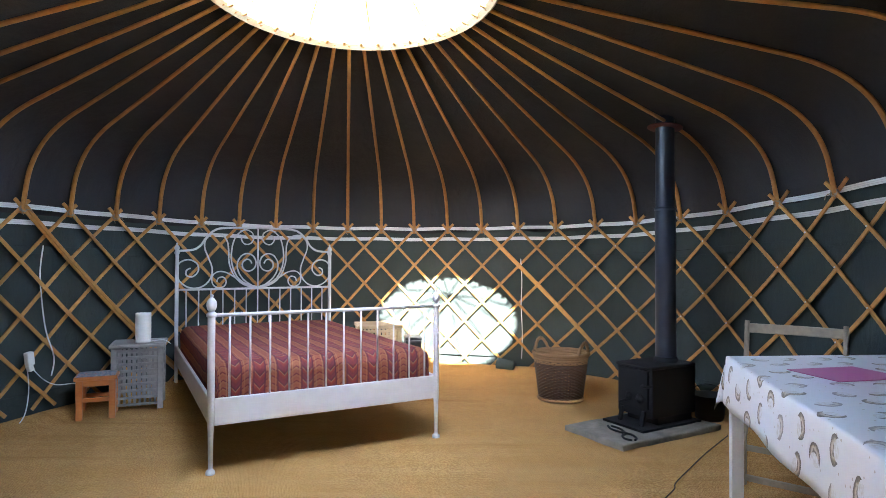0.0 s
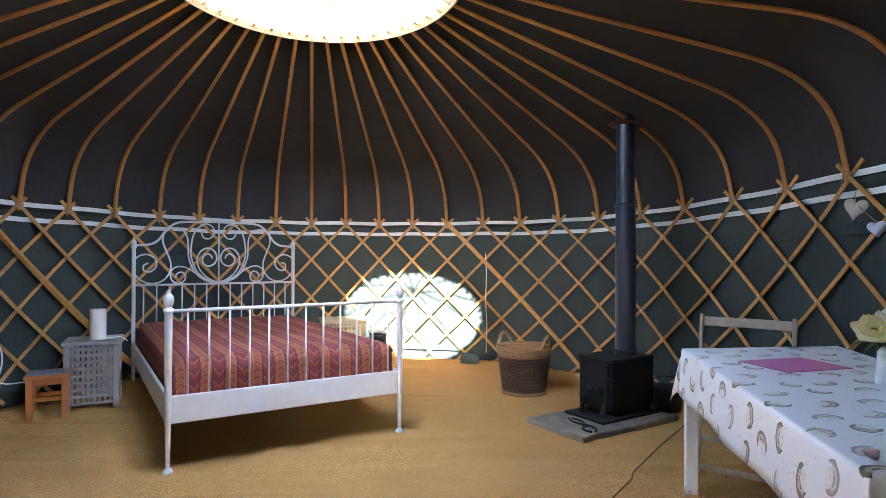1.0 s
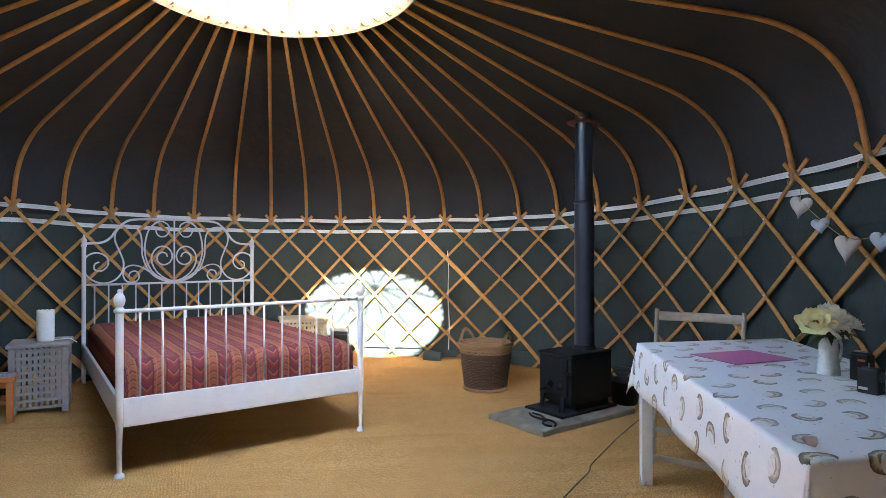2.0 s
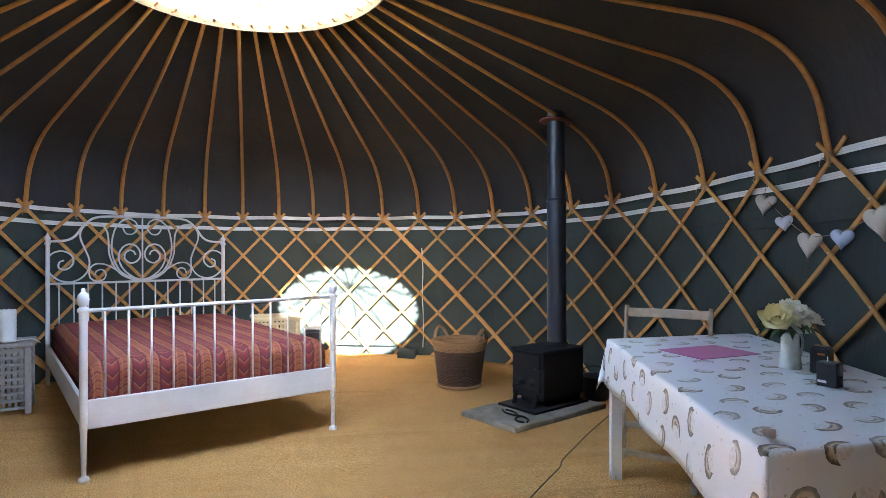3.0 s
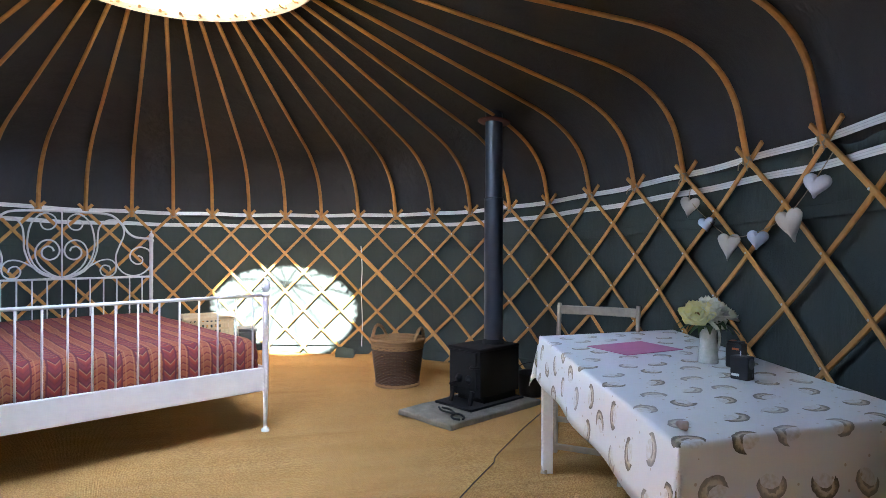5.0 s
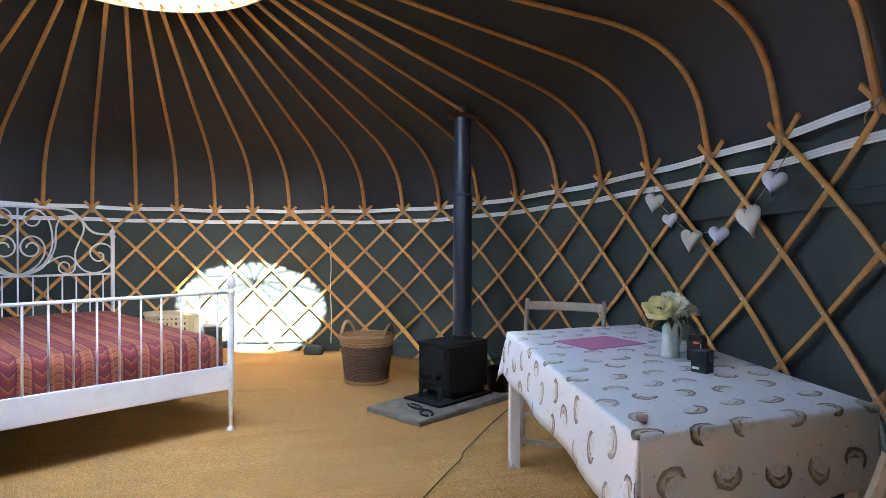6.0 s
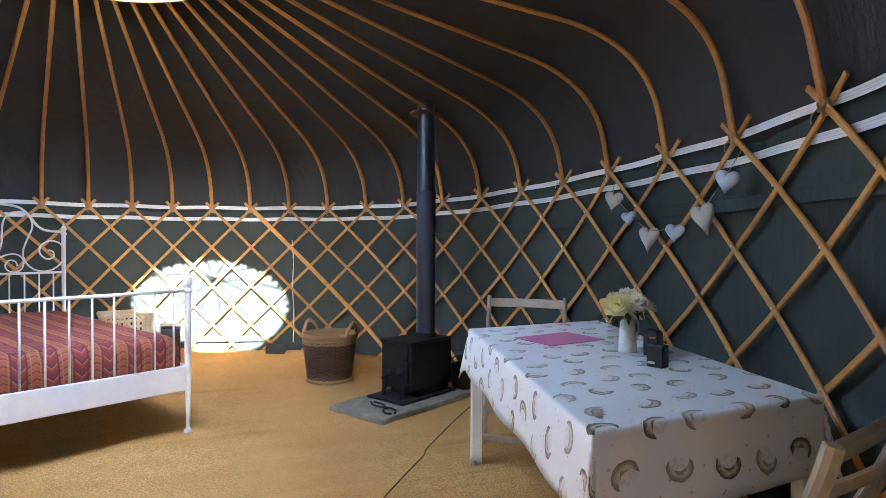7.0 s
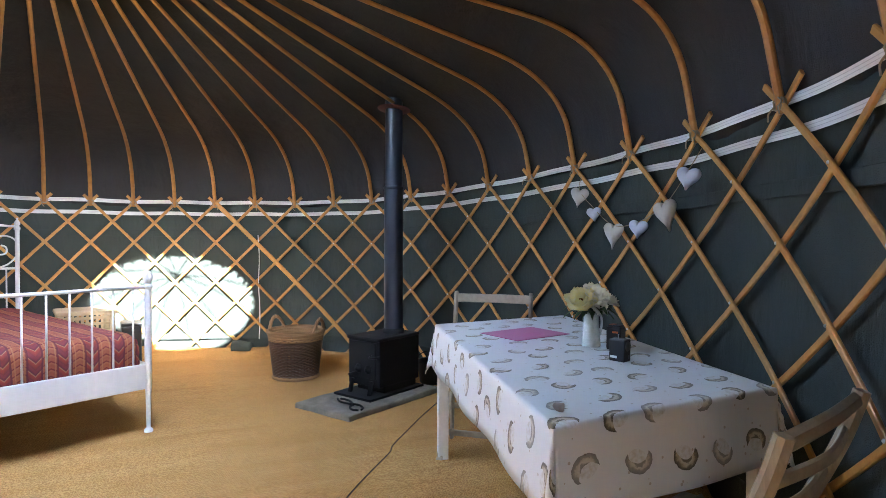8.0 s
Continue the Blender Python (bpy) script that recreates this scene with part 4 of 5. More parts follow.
# ---- basket ----


def build_basket():
    b = empty("log_basket", put(1.06, 5.17, 0.006, 12), "round wicker log basket with a pale rim and two handles", "basket")
    r0, r1, h = 0.180, 0.232, 0.42
    bm = bmesh.new()
    for j in range(26):
        z = 0.035 + (h - 0.10) * j / 25
        r = r0 + (r1 - r0) * z / h
        pts = []
        for i in range(88):
            a = 2 * math.pi * i / 88
            w = 0.0070 * math.sin(22 * a + (j % 2) * math.pi)
            pts.append(((r + w) * math.cos(a), (r + w) * math.sin(a), z + 0.002 * math.sin(3 * a + j)))
        sweep(bm, pts, ring_prof(0.0060, 5), loop=True)
    part("weave", bm, WICKER_DARK, b, "dark brown woven willow", True)
    for i in range(44):
        a = 2 * math.pi * i / 44
        p = [((r0 + (r1 - r0) * z / h) * math.cos(a), (r0 + (r1 - r0) * z / h) * math.sin(a), z) for z in (0.02, 0.2, h - 0.02)]
        part("stake", sweep(bmesh.new(), p, ring_prof(0.005, 5)), WICKER_DARK, b)

    def braid(name, r, z, th, turns):
        bm = bmesh.new()
        for ph in (0, 2.1, 4.2):
            pts = [((r + th * math.cos(turns * a + ph)) * math.cos(a), (r + th * math.cos(turns * a + ph)) * math.sin(a), z + th * math.sin(turns * a + ph)) for a in [2 * math.pi * i / 160 for i in range(160)]]
            sweep(bm, pts, ring_prof(0.0075, 6), loop=True)
        part(name, bm, WICKER_PALE, b, "pale braided willow", True)
    braid("foot_braid", r0 + 0.008, 0.018, 0.010, 26)
    braid("rim_band", r1 - 0.010, h - 0.058, 0.008, 28)
    for dr, dz, n in ((0.006, 0.036, 31), (0.013, 0.078, 29)):
        braid("rim_band", r1 - dr, h - dz, 0.008, n)
    braid("rim", r1 + 0.002, h - 0.012, 0.011, 26)
    for a0 in (118, -52):
        bm = bmesh.new()
        for ph in (0, 2.1, 4.2):
            pts = []
            for i in range(33):
                s = i / 32
                a = radians(a0 - 25 + 50 * s)
                z = h - 0.03 + 0.125 * math.sin(math.pi * s) ** 0.7
                rr = r1 + 0.008 * math.cos(16 * s + ph)
                pts.append((rr * math.cos(a), rr * math.sin(a), z + 0.008 * math.sin(16 * s + ph)))
            sweep(bm, pts, ring_prof(0.0085, 6))
        part("handle", bm, WICKER_PALE, b, "twisted willow handle", True)
    bm = bmesh.new()
    lathe(bm, [(0.001, 0.02), (r0, 0.02), (r0, 0.03), (0.001, 0.03)], 32)
    part("bottom", bm, WICKER_DARK, b)


build_basket()

# ---- stove on its hearth ----


def build_stove():
    bm = bmesh.new()
    box(bm, (0.98, 0.55, 0.045), (0, 0, 0.0225), 0.010)
    bmesh.ops.subdivide_edges(bm, edges=bm.edges[:], cuts=3, use_grid_fill=True)
    bmesh.ops.subdivide_edges(bm, edges=bm.edges[:], cuts=1, use_grid_fill=True)
    for v in bm.verts:
        v.co += 0.010 * noise.noise_vector(v.co * 5) + 0.005 * noise.noise_vector(v.co * 17)
        v.co.z = max(v.co.z, 0.0)
    hearth = part("hearth_slab", bm, STONE)
    hd = 29
    cn = Matrix.Translation((1.165, 3.755, 0.004)) @ turn(hd)
    hearth.matrix_basis = cn @ Matrix.Translation((0.49, 0.275, 0))
    tagged(hearth, "rough grey sandstone slab under the stove", "hearth slab")

    SX, SY = 1.578, 4.33
    st = empty("wood_stove", Matrix.Translation((SX, SY, 0.049)) @ turn(hd), "black cast iron wood burning stove with a tall flue pipe", "stove")
    w, d, h = 0.50, 0.34, 0.43       # along the slab, across it, height
    FX, FY = 0.10, -0.02
    part("base_plate", boxes(((w + 0.10, d + 0.04, 0.018), (-0.03, 0, 0.009)), bevel=0.004), IRON, st)
    part("body", boxes(((w - 0.05, d - 0.02, h - 0.09), (0.02, 0, 0.07 + (h - 0.09) / 2)), bevel=0.008), IRON, st)
    part("plinth", boxes(((w - 0.14, d - 0.06, 0.06), (0.05, 0, 0.045)), bevel=0.004), IRON, st)
    part("top_plate", boxes(((w - 0.035, d - 0.005, 0.024), (0.012, 0, h - 0.010)), bevel=0.010), IRON, st)
    fx = -w / 2 + 0.035
    door = part("door", boxes(((0.022, d - 0.07, h - 0.16), (fx, 0, 0.265)), bevel=0.006), IRON, st, "plain cast door on the stove's front")
    bm = bmesh.new()
    lathe(bm, [(0.001, 0), (0.030, 0), (0.034, 0.008), (0.030, 0.018), (0.012, 0.020), (0.010, 0.034), (0.001, 0.034)], 18)
    kn = part("air_knob", bm, IRON, door, "round air control", True)
    kn.matrix_basis = Matrix.Translation((fx - 0.008, 0.03, 0.20)) @ pose(0, 0, 0, 0, -90, 0)
    kn2 = share("air_knob", kn.data, door, Matrix.Translation((fx - 0.008, -0.07, 0.20)) @ pose(0, 0, 0, 0, -90, 0))
    part("handle", tube([(fx - 0.01, -d / 2 + 0.07, 0.30), (fx - 0.05, -d / 2 + 0.05, 0.30), (fx - 0.055, -d / 2 + 0.0, 0.305), (fx - 0.03, -d / 2 - 0.03, 0.31)], 0.009, 8), IRON, door, smooth=True)
    part("latch", boxes(((0.09, 0.018, 0.018), (fx - 0.045, 0.06, 0.165), (0, 0, 10)), bevel=0.004), IRON, door)
    for y in (-1, 1):
        part("front_leg", boxes(((0.022, 0.03, 0.11), (fx - 0.02, y * (d / 2 - 0.07), 0.065), (0, 14, 0)), bevel=0.004), IRON, st)
    bm = bmesh.new()
    lathe(bm, [(0.085, h), (0.085, h + 0.025), (0.070, h + 0.04)], 28, (FX, FY, 0))
    part("flue_collar", bm, IRON, st, smooth=True)
    bm = bmesh.new()
    lathe(bm, [(0.074, h + 0.02), (0.074, 1.56)], 32, (FX, FY, 0))
    lathe(bm, [(0.074, 1.545), (0.079, 1.55), (0.079, 1.565), (0.068, 1.57)], 32, (FX, FY, 0))
    part("flue_pipe", bm, FLUE, st, "dark blue-black enamelled flue pipe", True)
    bm = bmesh.new()
    lathe(bm, [(0.068, 1.56), (0.068, 2.30)], 32, (FX, FY, 0))
    part("flue_pipe", bm, FLUE, st, "dark blue-black enamelled flue pipe", True)
    bm = bmesh.new()
    lathe(bm, [(0.066, -0.01), (0.122, -0.006), (0.128, 0.0), (0.122, 0.006), (0.066, 0.010)], 32)
    f2 = part("flue_flashing", bm, RED_RUBBER, st, "dull red silicone flashing plate", True)
    px, py, _ = Matrix.Translation((SX, SY, 0)) @ turn(hd) @ Vector((FX, FY, 0))
    slope = (roof_height(px - 0.07, py - 0.03) - roof_height(px + 0.07, py + 0.03)) / 0.152
    f2.matrix_basis = Matrix.Translation((FX, FY, roof_height(px, py) - 0.049 - 0.055)) @ turn(23 - hd) @ pose(0, 0, 0, 0, min(42, math.degrees(math.atan(slope))), 0)

    # tongs lying on the slab
    tg = empty("coal_tongs", cn @ Matrix.Translation((0.17, 0.17, 0.054)) @ turn(252) @ Matrix.Scale(1.1, 4), "black iron coal tongs lying on the slab", "tongs")
    part("arm", tube([(-0.16, 0.012, 0), (-0.08, 0.03, 0.004), (0.02, 0.012, 0.006), (0.06, -0.03, 0.004), (0.11, -0.035, 0.0), (0.14, -0.01, 0)], 0.007, 7), IRON, tg, smooth=True)
    part("arm", tube([(-0.16, -0.012, 0.004), (-0.08, -0.03, 0.006), (0.02, -0.012, 0.012), (0.06, 0.03, 0.008), (0.11, 0.035, 0.002), (0.14, 0.01, 0)], 0.007, 7), IRON, tg, smooth=True)
    bm = bmesh.new()
    lathe(bm, [(0.001, 0.018), (0.012, 0.017), (0.013, 0.0), (0.001, 0.0)], 12, (0.03, 0, 0))
    part("rivet", bm, IRON, tg)
    # black bucket added where only a dark shadowy shape shows by the stove
    bm = bmesh.new()
    lathe(bm, [(0.001, 0.005), (0.12, 0.005), (0.135, 0.02), (0.165, 0.25), (0.172, 0.255), (0.170, 0.265), (0.158, 0.255), (0.128, 0.03), (0.001, 0.03)], 32)
    bk = empty("shadow_bucket", put(2.06, 4.50, 0.010) @ Matrix.Scale(0.74, 4), "black bucket added in place of a dark shadow beside the stove", "bucket")
    part("shell", bm, BLACK_PLASTIC, bk, smooth=True)
    part("handle", tube([(-0.168, 0, 0.25), (-0.13, 0.06, 0.32), (0, 0.09, 0.35), (0.13, 0.06, 0.32), (0.168, 0, 0.25)], 0.005, 7), IRON, bk, smooth=True)


build_stove()

# ---- table and what stands on it ----
TL, TW, TH, TDEG = 1.78, 0.84, 0.74, -13.2
TABLE = put(1.693, 2.14, 0.006, TDEG)
VIEW_SKEW = 0.30                            # shears the table out of square to fit the camera's view


def skewed_to_view(bm):
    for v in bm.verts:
        v.co.y += VIEW_SKEW * v.co.x
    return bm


def build_table():
    tb = empty("dining_table", TABLE, "white painted wooden table with straight square legs", "table")
    part("tabletop", skewed_to_view(boxes(((TW - 0.012, TL - 0.012, 0.028), (0, 0, TH - 0.024)), bevel=0.003)), WHITE_PAINT, tb)
    for x in (-1, 1):
        for y in (-1, 1):
            part("leg", boxes(((0.056, 0.056, TH - 0.04), (x * (TW / 2 - 0.032), y * (TL / 2 - 0.032) + VIEW_SKEW * x * (TW / 2 - 0.032), (TH - 0.04) / 2)), bevel=0.004), WHITE_PAINT, tb)
        part("apron", boxes(((0.022, TL - 0.24, 0.09), (x * (TW / 2 - 0.05), VIEW_SKEW * x * (TW / 2 - 0.05), TH - 0.085)), bevel=0.003), WHITE_PAINT, tb)
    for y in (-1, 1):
        part("apron", skewed_to_view(boxes(((TW - 0.22, 0.022, 0.09), (0, y * (TL / 2 - 0.05), TH - 0.085)), bevel=0.003)), WHITE_PAINT, tb)

    # the cloth, a sheet wrapped over the top
    bm = bmesh.new()
    uvl = bm.loops.layers.uv.new("UVMap")
    drop, rad = 0.235, 0.012

    def wrap(q, half):
        s, sg = abs(q), (1 if q > 0 else -1)
        flat, arc = half - rad, rad * math.pi / 2
        if s <= flat:
            return sg * s, 0.0
        if s <= flat + arc:
            a = (s - flat) / rad
            return sg * (flat + rad * math.sin(a)), rad * (1 - math.cos(a))
        return sg * half, rad + s - flat - arc

    def samples(half, n):
        inner = [half * (2 * i / n - 1) * (half - rad) / half for i in range(n + 1)]
        edge = [half - rad + rad * math.pi / 2 * f for f in (0.33, 0.66, 1.0)] + [half - rad + rad * math.pi / 2 + (drop - rad) * i / 7 for i in range(1, 8)]
        return [-e for e in reversed(edge)] + inner + edge
    us, vs = samples(TW / 2 + 0.004, 16), samples(TL / 2 + 0.004, 30)
    grid = []
    for u in us:
        row = []
        for v in vs:
            x, dx = wrap(u, TW / 2 + 0.004)
            y, dy = wrap(v, TL / 2 + 0.004)
            down = max(dx, dy)
            sx, sy = (1 if u > 0 else -1), (1 if v > 0 else -1)
            if dx > 0 and dy > 0:
                # the spare corner hangs as one pointed fold
                ang = math.atan2(dy, dx)
                m = math.hypot(dx, dy)
                fl = (0.08 + 0.14 * math.sin(2 * ang) ** 2) * m
                x = sx * (TW / 2 + 0.004 + fl * math.cos(ang))
                y = sy * (TL / 2 + 0.004 + fl * math.sin(ang))
                down = m * (0.97 - 0.12 * math.sin(2 * ang) ** 2)
            elif down > 0:
                q = (abs(u) / (TW / 2)) if dy > dx else (abs(v) / (TL / 2))
                wob = 0.08 * down + 0.010 * (down / drop) * (1 - q ** 4) * math.sin((u if dy > dx else v) * 9 + 1.0)
                if dx > dy:
                    x += wob * sx
                else:
                    y += wob * sy
            z = TH - 0.004 - down + 0.0025 * noise.noise(Vector((u * 4, v * 3, 0)))
            row.append((bm.verts.new((x, y, z)), (u, v)))
        grid.append(row)
    for i in range(len(us) - 1):
        for j in range(len(vs) - 1):
            q = (grid[i][j], grid[i + 1][j], grid[i + 1][j + 1], grid[i][j + 1])
            fc = bm.faces.new([a for a, _ in q])
            for lp, (_, uv) in zip(fc.loops, q):
                lp[uvl].uv = (uv[0] + 2, uv[1] + 2)
    cl = part("tablecloth", skewed_to_view(bm), CLOTH, smooth=True)
    s = cl.modifiers.new("thick", "SOLIDIFY")
    s.thickness, s.offset = 0.0025, 1
    cl.matrix_basis = TABLE
    tagged(cl, "white oilcloth tablecloth printed with grey-brown crescent moons", "tablecloth")


build_table()


def on_table(x, y, deg=0.0):
    """A pose on the cloth above the floor point (x, y)."""
    return put(x, y, TH + 0.006, deg)


def build_mat():
    bm = boxes(((0.35, 0.27, 0.003), (0, 0, 0.0018)), bevel=0.001)
    mt = part("place_mat", bm, PINK)
    mt.matrix_basis = on_table(1.73, 2.50, 12)
    tagged(mt, "flat magenta card folder lying on the tablecloth", "folder")


build_mat()


def flower(parent, at, r, mat, seed, tilt):
    rnd = random.Random(seed)
    head = None
    m0 = Matrix.Translation(at) @ pose(0, 0, 0, *tilt)
    for ring, (n, k, up) in enumerate(((6, 1.0, 20), (6, 0.85, 42), (5, 0.62, 66))):
        for i in range(n):
            bm = bmesh.new()
            grid = []
            for a in range(6):
                s = a / 5
                wd = math.sin(math.pi * min(1, s * 0.82 + 0.12)) * 0.46 * r * k
                rise = r * k * (0.10 + 0.9 * s)
                cup = math.sin(s * 1.3)
                grid.append([bm.verts.new((rise * math.cos(radians(up) * cup), wd * q, rise * math.sin(radians(up) * cup) + 0.10 * r * abs(q) ** 2 + 0.03 * r * rnd.uniform(-1, 1))) for q in (-1, -0.5, 0, 0.5, 1)])
            for a, b in zip(grid, grid[1:]):
                for j in range(4):
                    bm.faces.new((a[j], a[j + 1], b[j + 1], b[j]))
            p = part("petal", bm, mat, parent if head is None else head, smooth=True)
            p.matrix_basis = m0 @ turn(360 * i / n + ring * 31 + rnd.uniform(-8, 8))
    bm = bmesh.new()
    bmesh.ops.create_icosphere(bm, subdivisions=2, radius=r * 0.17)
    for v in bm.verts:
        v.co *= 1 + 0.25 * rnd.uniform(-1, 1)
    c = part("flower_centre", bm, STAMEN if mat is PETAL_YELLOW else mat, parent)
    c.matrix_basis = m0 @ Matrix.Translation((0, 0, r * 0.18))


def build_vase():
    vs = empty("flower_vase", on_table(1.83, 2.11) @ Matrix.Scale(0.76, 4), "tall glazed white china vase of cream and yellow roses", "vase")
    bm = bmesh.new()
    lathe(bm, [(0.001, 0.0), (0.052, 0.0), (0.054, 0.006), (0.047, 0.09), (0.043, 0.16), (0.046, 0.185), (0.049, 0.19), (0.043, 0.186), (0.039, 0.16), (0.043, 0.09), (0.045, 0.012), (0.001, 0.012)], 32)
    part("vase_body", bm, CHINA, vs, smooth=True)
    part("vase_handle", tube([(0.044, 0.01, 0.165), (0.075, 0.012, 0.175), (0.085, 0.012, 0.13), (0.072, 0.01, 0.07), (0.048, 0.008, 0.05)], 0.007, 8), CHINA, vs, smooth=True)
    spots = [((-0.075, -0.02, 0.245), 0.085, PETAL_YELLOW, (28, -30, 0)), ((0.0, -0.035, 0.27), 0.070, PETAL, (30, 0, 0)), ((0.075, -0.015, 0.25), 0.068, PETAL, (25, 30, 0)),
             ((0.04, 0.04, 0.295), 0.062, PETAL, (-15, 20, 0)), ((-0.04, 0.045, 0.265), 0.066, PETAL, (-20, -15, 0)), ((0.085, 0.045, 0.235), 0.058, PETAL, (0, 40, 0)), ((-0.015, -0.06, 0.225), 0.055, PETAL, (55, 0, 0))]
    for i, (at, r, mat, tilt) in enumerate(spots):
        at, r = (at[0] * 1.2, at[1] * 1.2, at[2] * 1.03), r * 1.22
        flower(vs, at, r, mat, i, tilt)
        part("stem", tube([(0, 0, 0.05), (at[0] * 0.3, at[1] * 0.3, 0.17), at], 0.003, 6, 4), LEAF, vs)
    rnd = random.Random(5)
    for i in range(16):
        a = 360 * i / 16 + rnd.uniform(-10, 10)
        bm = bmesh.new()
        ln, grid = rnd.uniform(0.09, 0.14), []
        for s in range(6):
            q = s / 5
            wd = 0.020 * math.sin(math.pi * min(1, q * 0.95 + 0.05))
            grid.append([bm.verts.new((0.03 + ln * q, wd * e, 0.03 * math.sin(q * 2.4) - 0.05 * q * q + 0.006 * abs(e))) for e in (-1, 0, 1)])
        for x, y in zip(grid, grid[1:]):
            for j in range(2):
                bm.faces.new((x[j], x[j + 1], y[j + 1], y[j]))
        lf = part("leaf", bm, LEAF, vs, smooth=True)
        lf.matrix_basis = Matrix.Translation((0, 0, 0.19 + rnd.uniform(-0.01, 0.05))) @ turn(a)


build_vase()


def build_speakers():
    sp = empty("portable_radio", on_table(1.735, 1.81, -70) @ Matrix.Scale(0.64, 4), "small black box radio with a round speaker grille", "radio", "radios on the table")
    part("case", boxes(((0.105, 0.075, 0.135), (0, 0, 0.0675)), bevel=0.008), BLACK_PLASTIC, sp)
    bm = bmesh.new()
    lathe(bm, [(0.001, 0.006), (0.026, 0.005), (0.030, 0.002), (0.031, 0)], 24)
    g = part("speaker_grille", bm, GREY_PLASTIC, sp, "round grey grille", True)
    g.matrix_basis = Matrix.Translation((0.0535, 0.0, 0.095)) @ pose(0, 0, 0, 0, 90, 0)
    part("label_plate", boxes(((0.045, 0.002, 0.014), (-0.02, -0.0385, 0.028)), bevel=0), WHITE_PLASTIC, sp, "small white label plate")
    part("aerial", tube([(-0.01, 0, 0.135), (-0.01, 0, 0.16)], 0.003, 6, 1), WHITE_METAL, sp)
    part("switch", boxes(((0.003, 0.012, 0.022), (0.053, 0.012, 0.028)), bevel=0.001), GREY_PLASTIC, sp)
    sp = empty("portable_radio", on_table(1.875, 2.0, -66) @ Matrix.Scale(0.66, 4), "upright black lantern radio with an orange trimmed top", "radio", "radios on the table")
    part("case", boxes(((0.100, 0.085, 0.150), (0, 0, 0.075)), bevel=0.012), BLACK_PLASTIC, sp)
    part("top_cap", boxes(((0.082, 0.068, 0.012), (0, 0, 0.155)), bevel=0.005), BLACK_PLASTIC, sp)
    part("orange_trim", boxes(((0.040, 0.003, 0.012), (0.015, -0.0435, 0.118)), bevel=0.001), ORANGE_PLASTIC, sp)
    part("orange_trim", boxes(((0.030, 0.050, 0.003), (-0.02, 0, 0.162)), bevel=0.001), ORANGE_PLASTIC, sp)
    bm = bmesh.new()
    bmesh.ops.create_icosphere(bm, subdivisions=3, radius=0.018)
    for v in bm.verts:
        v.co.z *= 0.8
        v.co += 0.008 * noise.noise_vector(v.co * 40)
        v.co.z = max(v.co.z, -0.013)
    ro = part("pebble", bm, SHELL, smooth=True)
    ro.matrix_basis = TABLE @ Matrix.Translation((-TW / 2 + 0.05, -TL / 2 - VIEW_SKEW * TW / 2 + 0.10, TH + 0.001)) @ Matrix.Translation((0, 0, 0.014))
    tagged(ro, "small pinkish stone resting on the tablecloth corner", "stone")


build_speakers()

# ---- chairs ----


def build_far_chair():
    ch = empty("dining_chair", put(1.776, 3.0, 0.006, 140), "weathered grey wooden folding chair at the table's end", "chair", "chairs at the table")
    w = 0.46
    for x in (-1, 1):
        part("back_post", sweep(bmesh.new(), smooth_path([(x * w / 2, -0.10, 0.0), (x * w / 2, -0.12, 0.40), (x * w / 2, -0.20, 0.885)], 4), flat_prof(0.034, 0.022)), CHAIR_WOOD, ch)
        part("front_leg", sweep(bmesh.new(), [(x * (w / 2 - 0.03), 0.26, 0.0), (x * (w / 2 - 0.03), 0.05, 0.30), (x * (w / 2 - 0.03), -0.08, 0.45)], flat_prof(0.034, 0.020)), CHAIR_WOOD, ch)
    part("top_rail", sweep(bmesh.new(), smooth_path([(-w / 2 - 0.012, -0.19, 0.845), (0, -0.215, 0.845), (w / 2 + 0.012, -0.19, 0.845)], 6), flat_prof(0.018, 0.052), [Vector((0, 0, 1))] * 13), CHAIR_WOOD, ch)
    part("lower_back_rail", boxes(((w, 0.018, 0.045), (0, -0.155, 0.60)), bevel=0.004), CHAIR_WOOD, ch)
    for i in range(6):
        part("seat_slat", boxes(((w - 0.04, 0.050, 0.014), (0, -0.11 + i * 0.066, 0.455)), bevel=0.004), CHAIR_WOOD, ch)
    part("stretcher", boxes(((w - 0.02, 0.022, 0.030), (0, -0.108, 0.20)), bevel=0.003), CHAIR_WOOD, ch)
    part("stretcher", boxes(((w - 0.06, 0.022, 0.030), (0, 0.17, 0.13)), bevel=0.003), CHAIR_WOOD, ch)


build_far_chair()


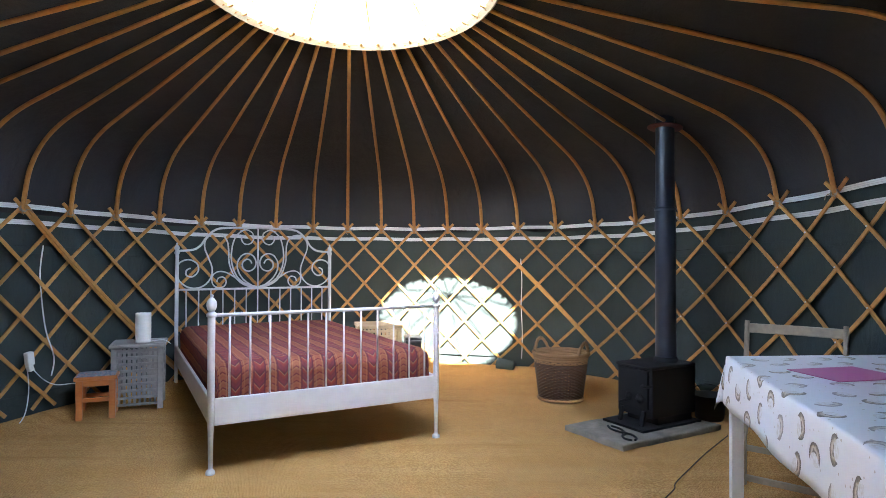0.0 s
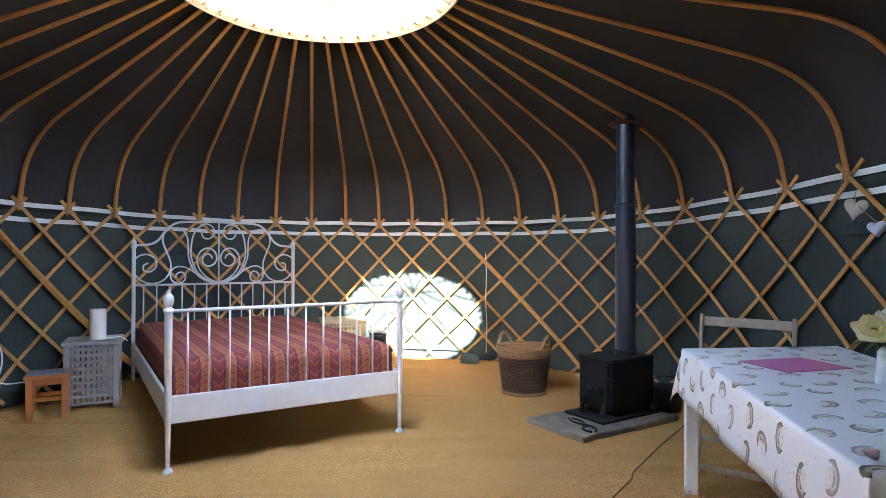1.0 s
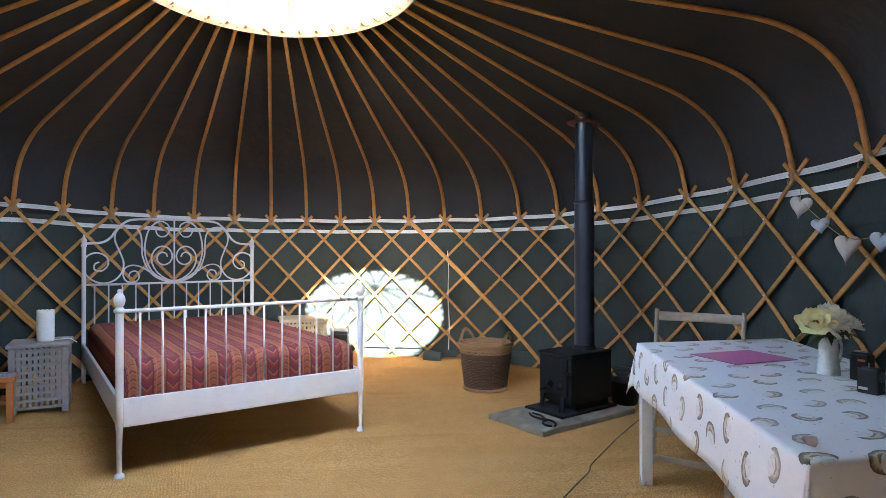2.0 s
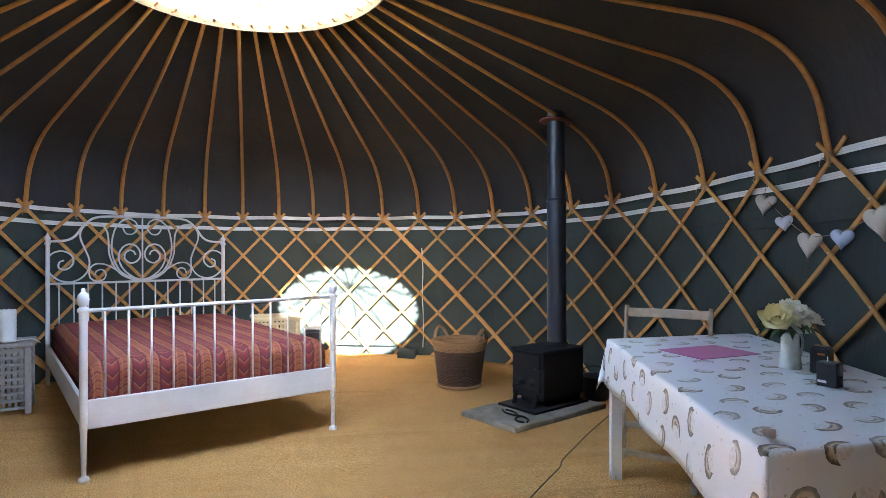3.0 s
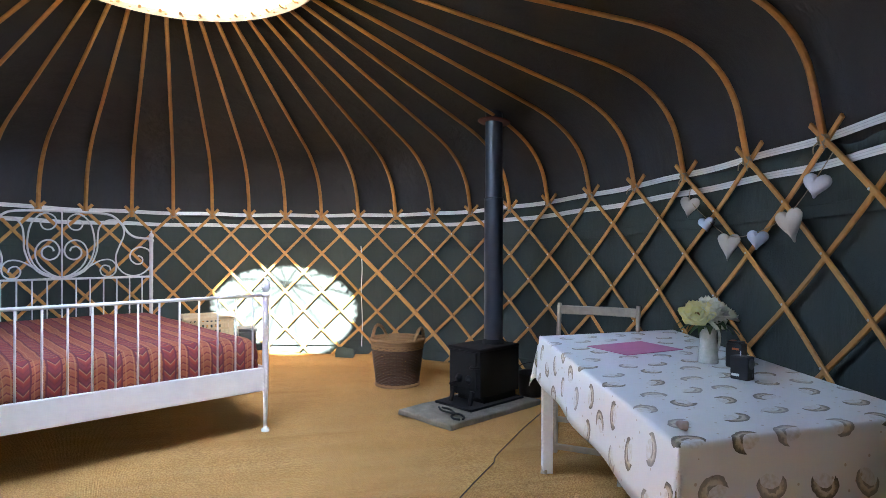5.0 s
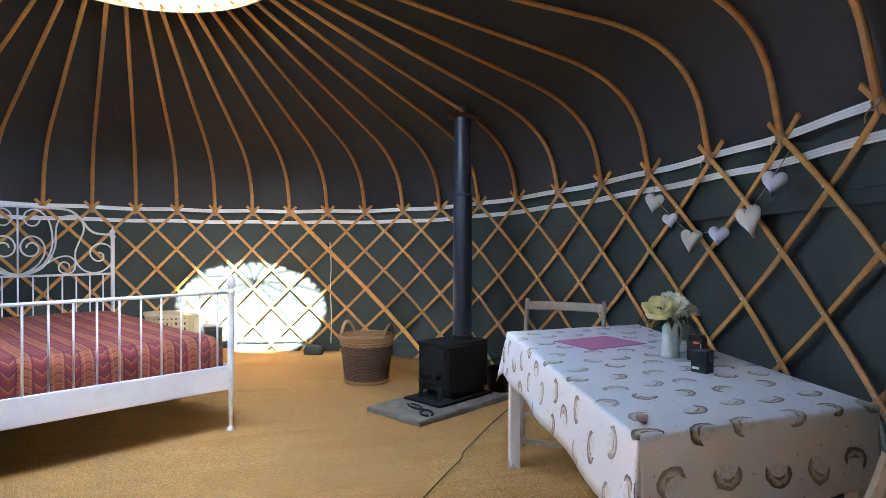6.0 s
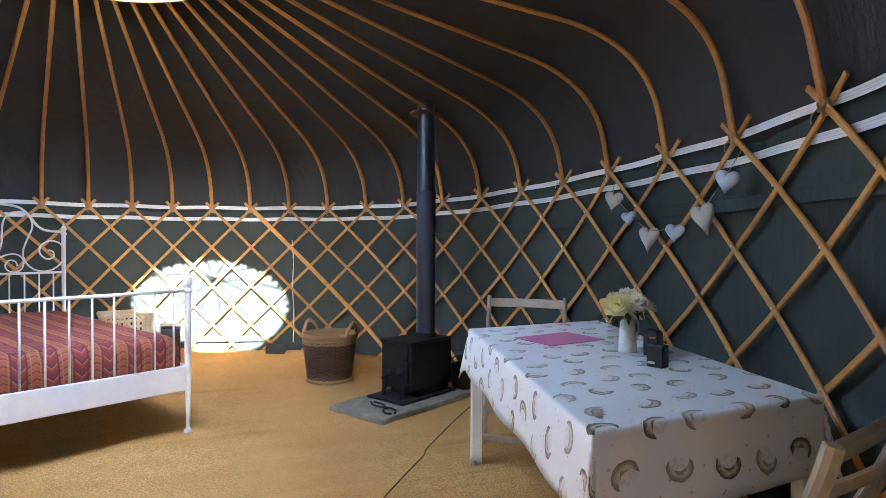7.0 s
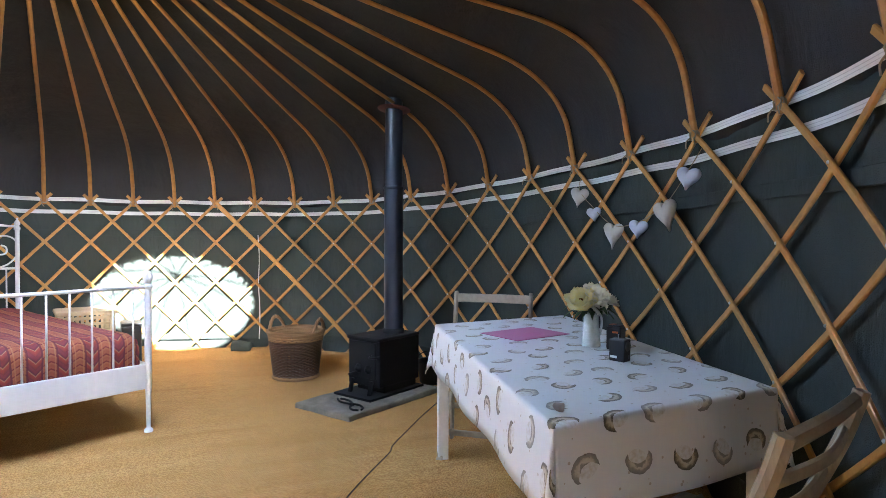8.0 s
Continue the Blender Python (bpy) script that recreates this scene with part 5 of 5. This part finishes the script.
def build_near_chair():
    ch = empty("folding_chair", put(1.55, 0.88, 0.004, 17.5) @ Matrix.Diagonal((1, 1, 0.90, 1)), "worn beech folding chair pushed up to the table", "chair", "chairs at the table")
    w = 0.54
    for s in (-1, 1):
        x = s * w / 2
        part("back_post", sweep(bmesh.new(), smooth_path([(x, 0.40, 0.0), (x, 0.17, 0.45), (x, 0.05, 0.74), (x, 0.0, 0.915)], 5), flat_prof(0.030, 0.042, 0.45)), FOLD_WOOD, ch)
        part("front_leg", sweep(bmesh.new(), [(x - s * 0.035, 0.02, 0.0), (x - s * 0.035, 0.22, 0.25), (x - s * 0.035, 0.42, 0.46)], flat_prof(0.024, 0.042)), FOLD_WOOD, ch)
    up = [Vector((0, 0.15, 1))] * 13
    part("top_rail", sweep(bmesh.new(), smooth_path([(-w / 2, 0.012, 0.885), (0, -0.004, 0.892), (w / 2, 0.012, 0.885)], 6), flat_prof(0.028, 0.050, 0.45), up), FOLD_WOOD, ch, "curved top rail")
    part("back_slat", sweep(bmesh.new(), smooth_path([(-w / 2, 0.035, 0.79), (0, 0.0, 0.79), (w / 2, 0.035, 0.79)], 6), flat_prof(0.014, 0.036, 0.4), up), FOLD_WOOD, ch)
    part("back_slat", sweep(bmesh.new(), smooth_path([(-w / 2, 0.08, 0.67), (0, 0.05, 0.67), (w / 2, 0.08, 0.67)], 6), flat_prof(0.014, 0.036, 0.4), up), FOLD_WOOD, ch)
    for i in range(6):
        part("seat_slat", boxes(((w - 0.05, 0.050, 0.015), (0, 0.13 + i * 0.062, 0.455)), bevel=0.005), FOLD_WOOD, ch)
    part("stretcher", boxes(((w - 0.02, 0.02, 0.03), (0, 0.31, 0.18)), bevel=0.004), FOLD_WOOD, ch)


build_near_chair()

# ---- heart garland ----


def heart_mesh(size, depth, stretch):
    bm = bmesh.new()
    n = 28
    outline = []
    for i in range(n):
        t = 2 * math.pi * i / n
        x = 16 * math.sin(t) ** 3
        y = 13 * math.cos(t) - 5 * math.cos(2 * t) - 2 * math.cos(3 * t) - math.cos(4 * t)
        if y < 0:
            y *= stretch
        outline.append((x / 32 * size, y / 32 * size))
    layers = []
    for k, q in ((0.0, 1.0), (0.35, 0.97), (0.65, 0.85), (0.88, 0.62), (1.0, 0.30)):
        layers.append([(x * q, y * q, depth * k) for x, y in outline])
    front = [[bm.verts.new((x, -z, y)) for x, y, z in ly] for ly in layers]
    back = [front[0]] + [[bm.verts.new((x, z, y)) for x, y, z in ly] for ly in layers[1:]]
    for side in (front, back):
        for a, b in zip(side, side[1:]):
            for i in range(n):
                bm.faces.new((a[i], a[(i + 1) % n], b[(i + 1) % n], b[i]))
        bm.faces.new(side[-1])
    return bm


def build_garland():
    items = [(-2.7, 1.497, 0.105, 1.35, LINEN, 10), (-5.5, 1.373, 0.085, 1.0, BLUE_LINEN, -6), (-9.2, 1.265, 0.105, 1.75, LINEN, 4), (-13.7, 1.278, 0.095, 1.05, BLUE_LINEN, 6), (-18.4, 1.36, 0.115, 1.6, LINEN, -14), (-22.2, 1.501, 0.105, 1.0, BLUE_LINEN, 12)]
    g = empty("heart_garland", Matrix.Identity(4), "string garland of padded beige and pale blue fabric hearts", "garland")
    pts = [on_wall(-2.0, 1.62, 0.03)]
    for deg, z, size, st, mat, tilt in items:
        h = part("fabric_heart", heart_mesh(size * 1.12, 0.024, st), mat, g, "padded linen heart" if mat is LINEN else "padded pale blue heart", True)
        h.matrix_basis = Matrix.Translation(on_wall(deg, z, 0.075)) @ turn(deg - 50 + random.uniform(-12, 12)) @ pose(0, 0, 0, 0, tilt, 0)
        pts.append(on_wall(deg, z + 0.03, 0.075))
    pts.append(on_wall(-22.8, 1.63, 0.03))
    part("string", tube(pts, 0.0022, 6, 4), ROPE, g)


build_garland()

# ---- small things on the floor and by the wall ----


def build_small():
    pts = [(1.98, 4.05, 0.024), (1.66, 3.68, 0.024), (1.45, 3.42, 0.022), (1.28, 3.20, 0.024), (1.23, 3.10, 0.026), (1.09, 2.93, 0.022), (0.90, 2.68, 0.024), (0.68, 2.36, 0.022)]
    tagged(part("floor_cord", tube(pts, 0.0036, 6, 6), DARK_SEAM), "thin dark cord trailing across the carpet", "cord")
    # rolled spare canvas at the foot of the wall
    bm = bmesh.new()
    pts = [on_wall(a, 0.075 + 0.01 * math.sin(a), 0.06) for a in (66.8, 67.8, 68.8, 69.8, 70.8)]
    sweep(bm, smooth_path(pts, 4), [(0.055 * math.cos(t) * (1 + 0.15 * math.sin(3 * t)), 0.085 * math.sin(t)) for t in [2 * math.pi * i / 14 for i in range(14)]])
    tagged(part("canvas_roll", bm, CANVAS_WALL, smooth=True), "rolled dark green canvas bundle at the wall's foot", "canvas roll")
    bx = empty("storage_box", put(-0.28, 6.10, 0.008, 8), "dark grey box standing beside the slatted box", "box")
    part("body", boxes(((0.16, 0.24, 0.40), (0, 0, 0.20)), bevel=0.012), BLACK_PLASTIC, bx)
    part("lid", boxes(((0.17, 0.25, 0.03), (0, 0, 0.415)), bevel=0.008), BLACK_PLASTIC, bx)


build_small()
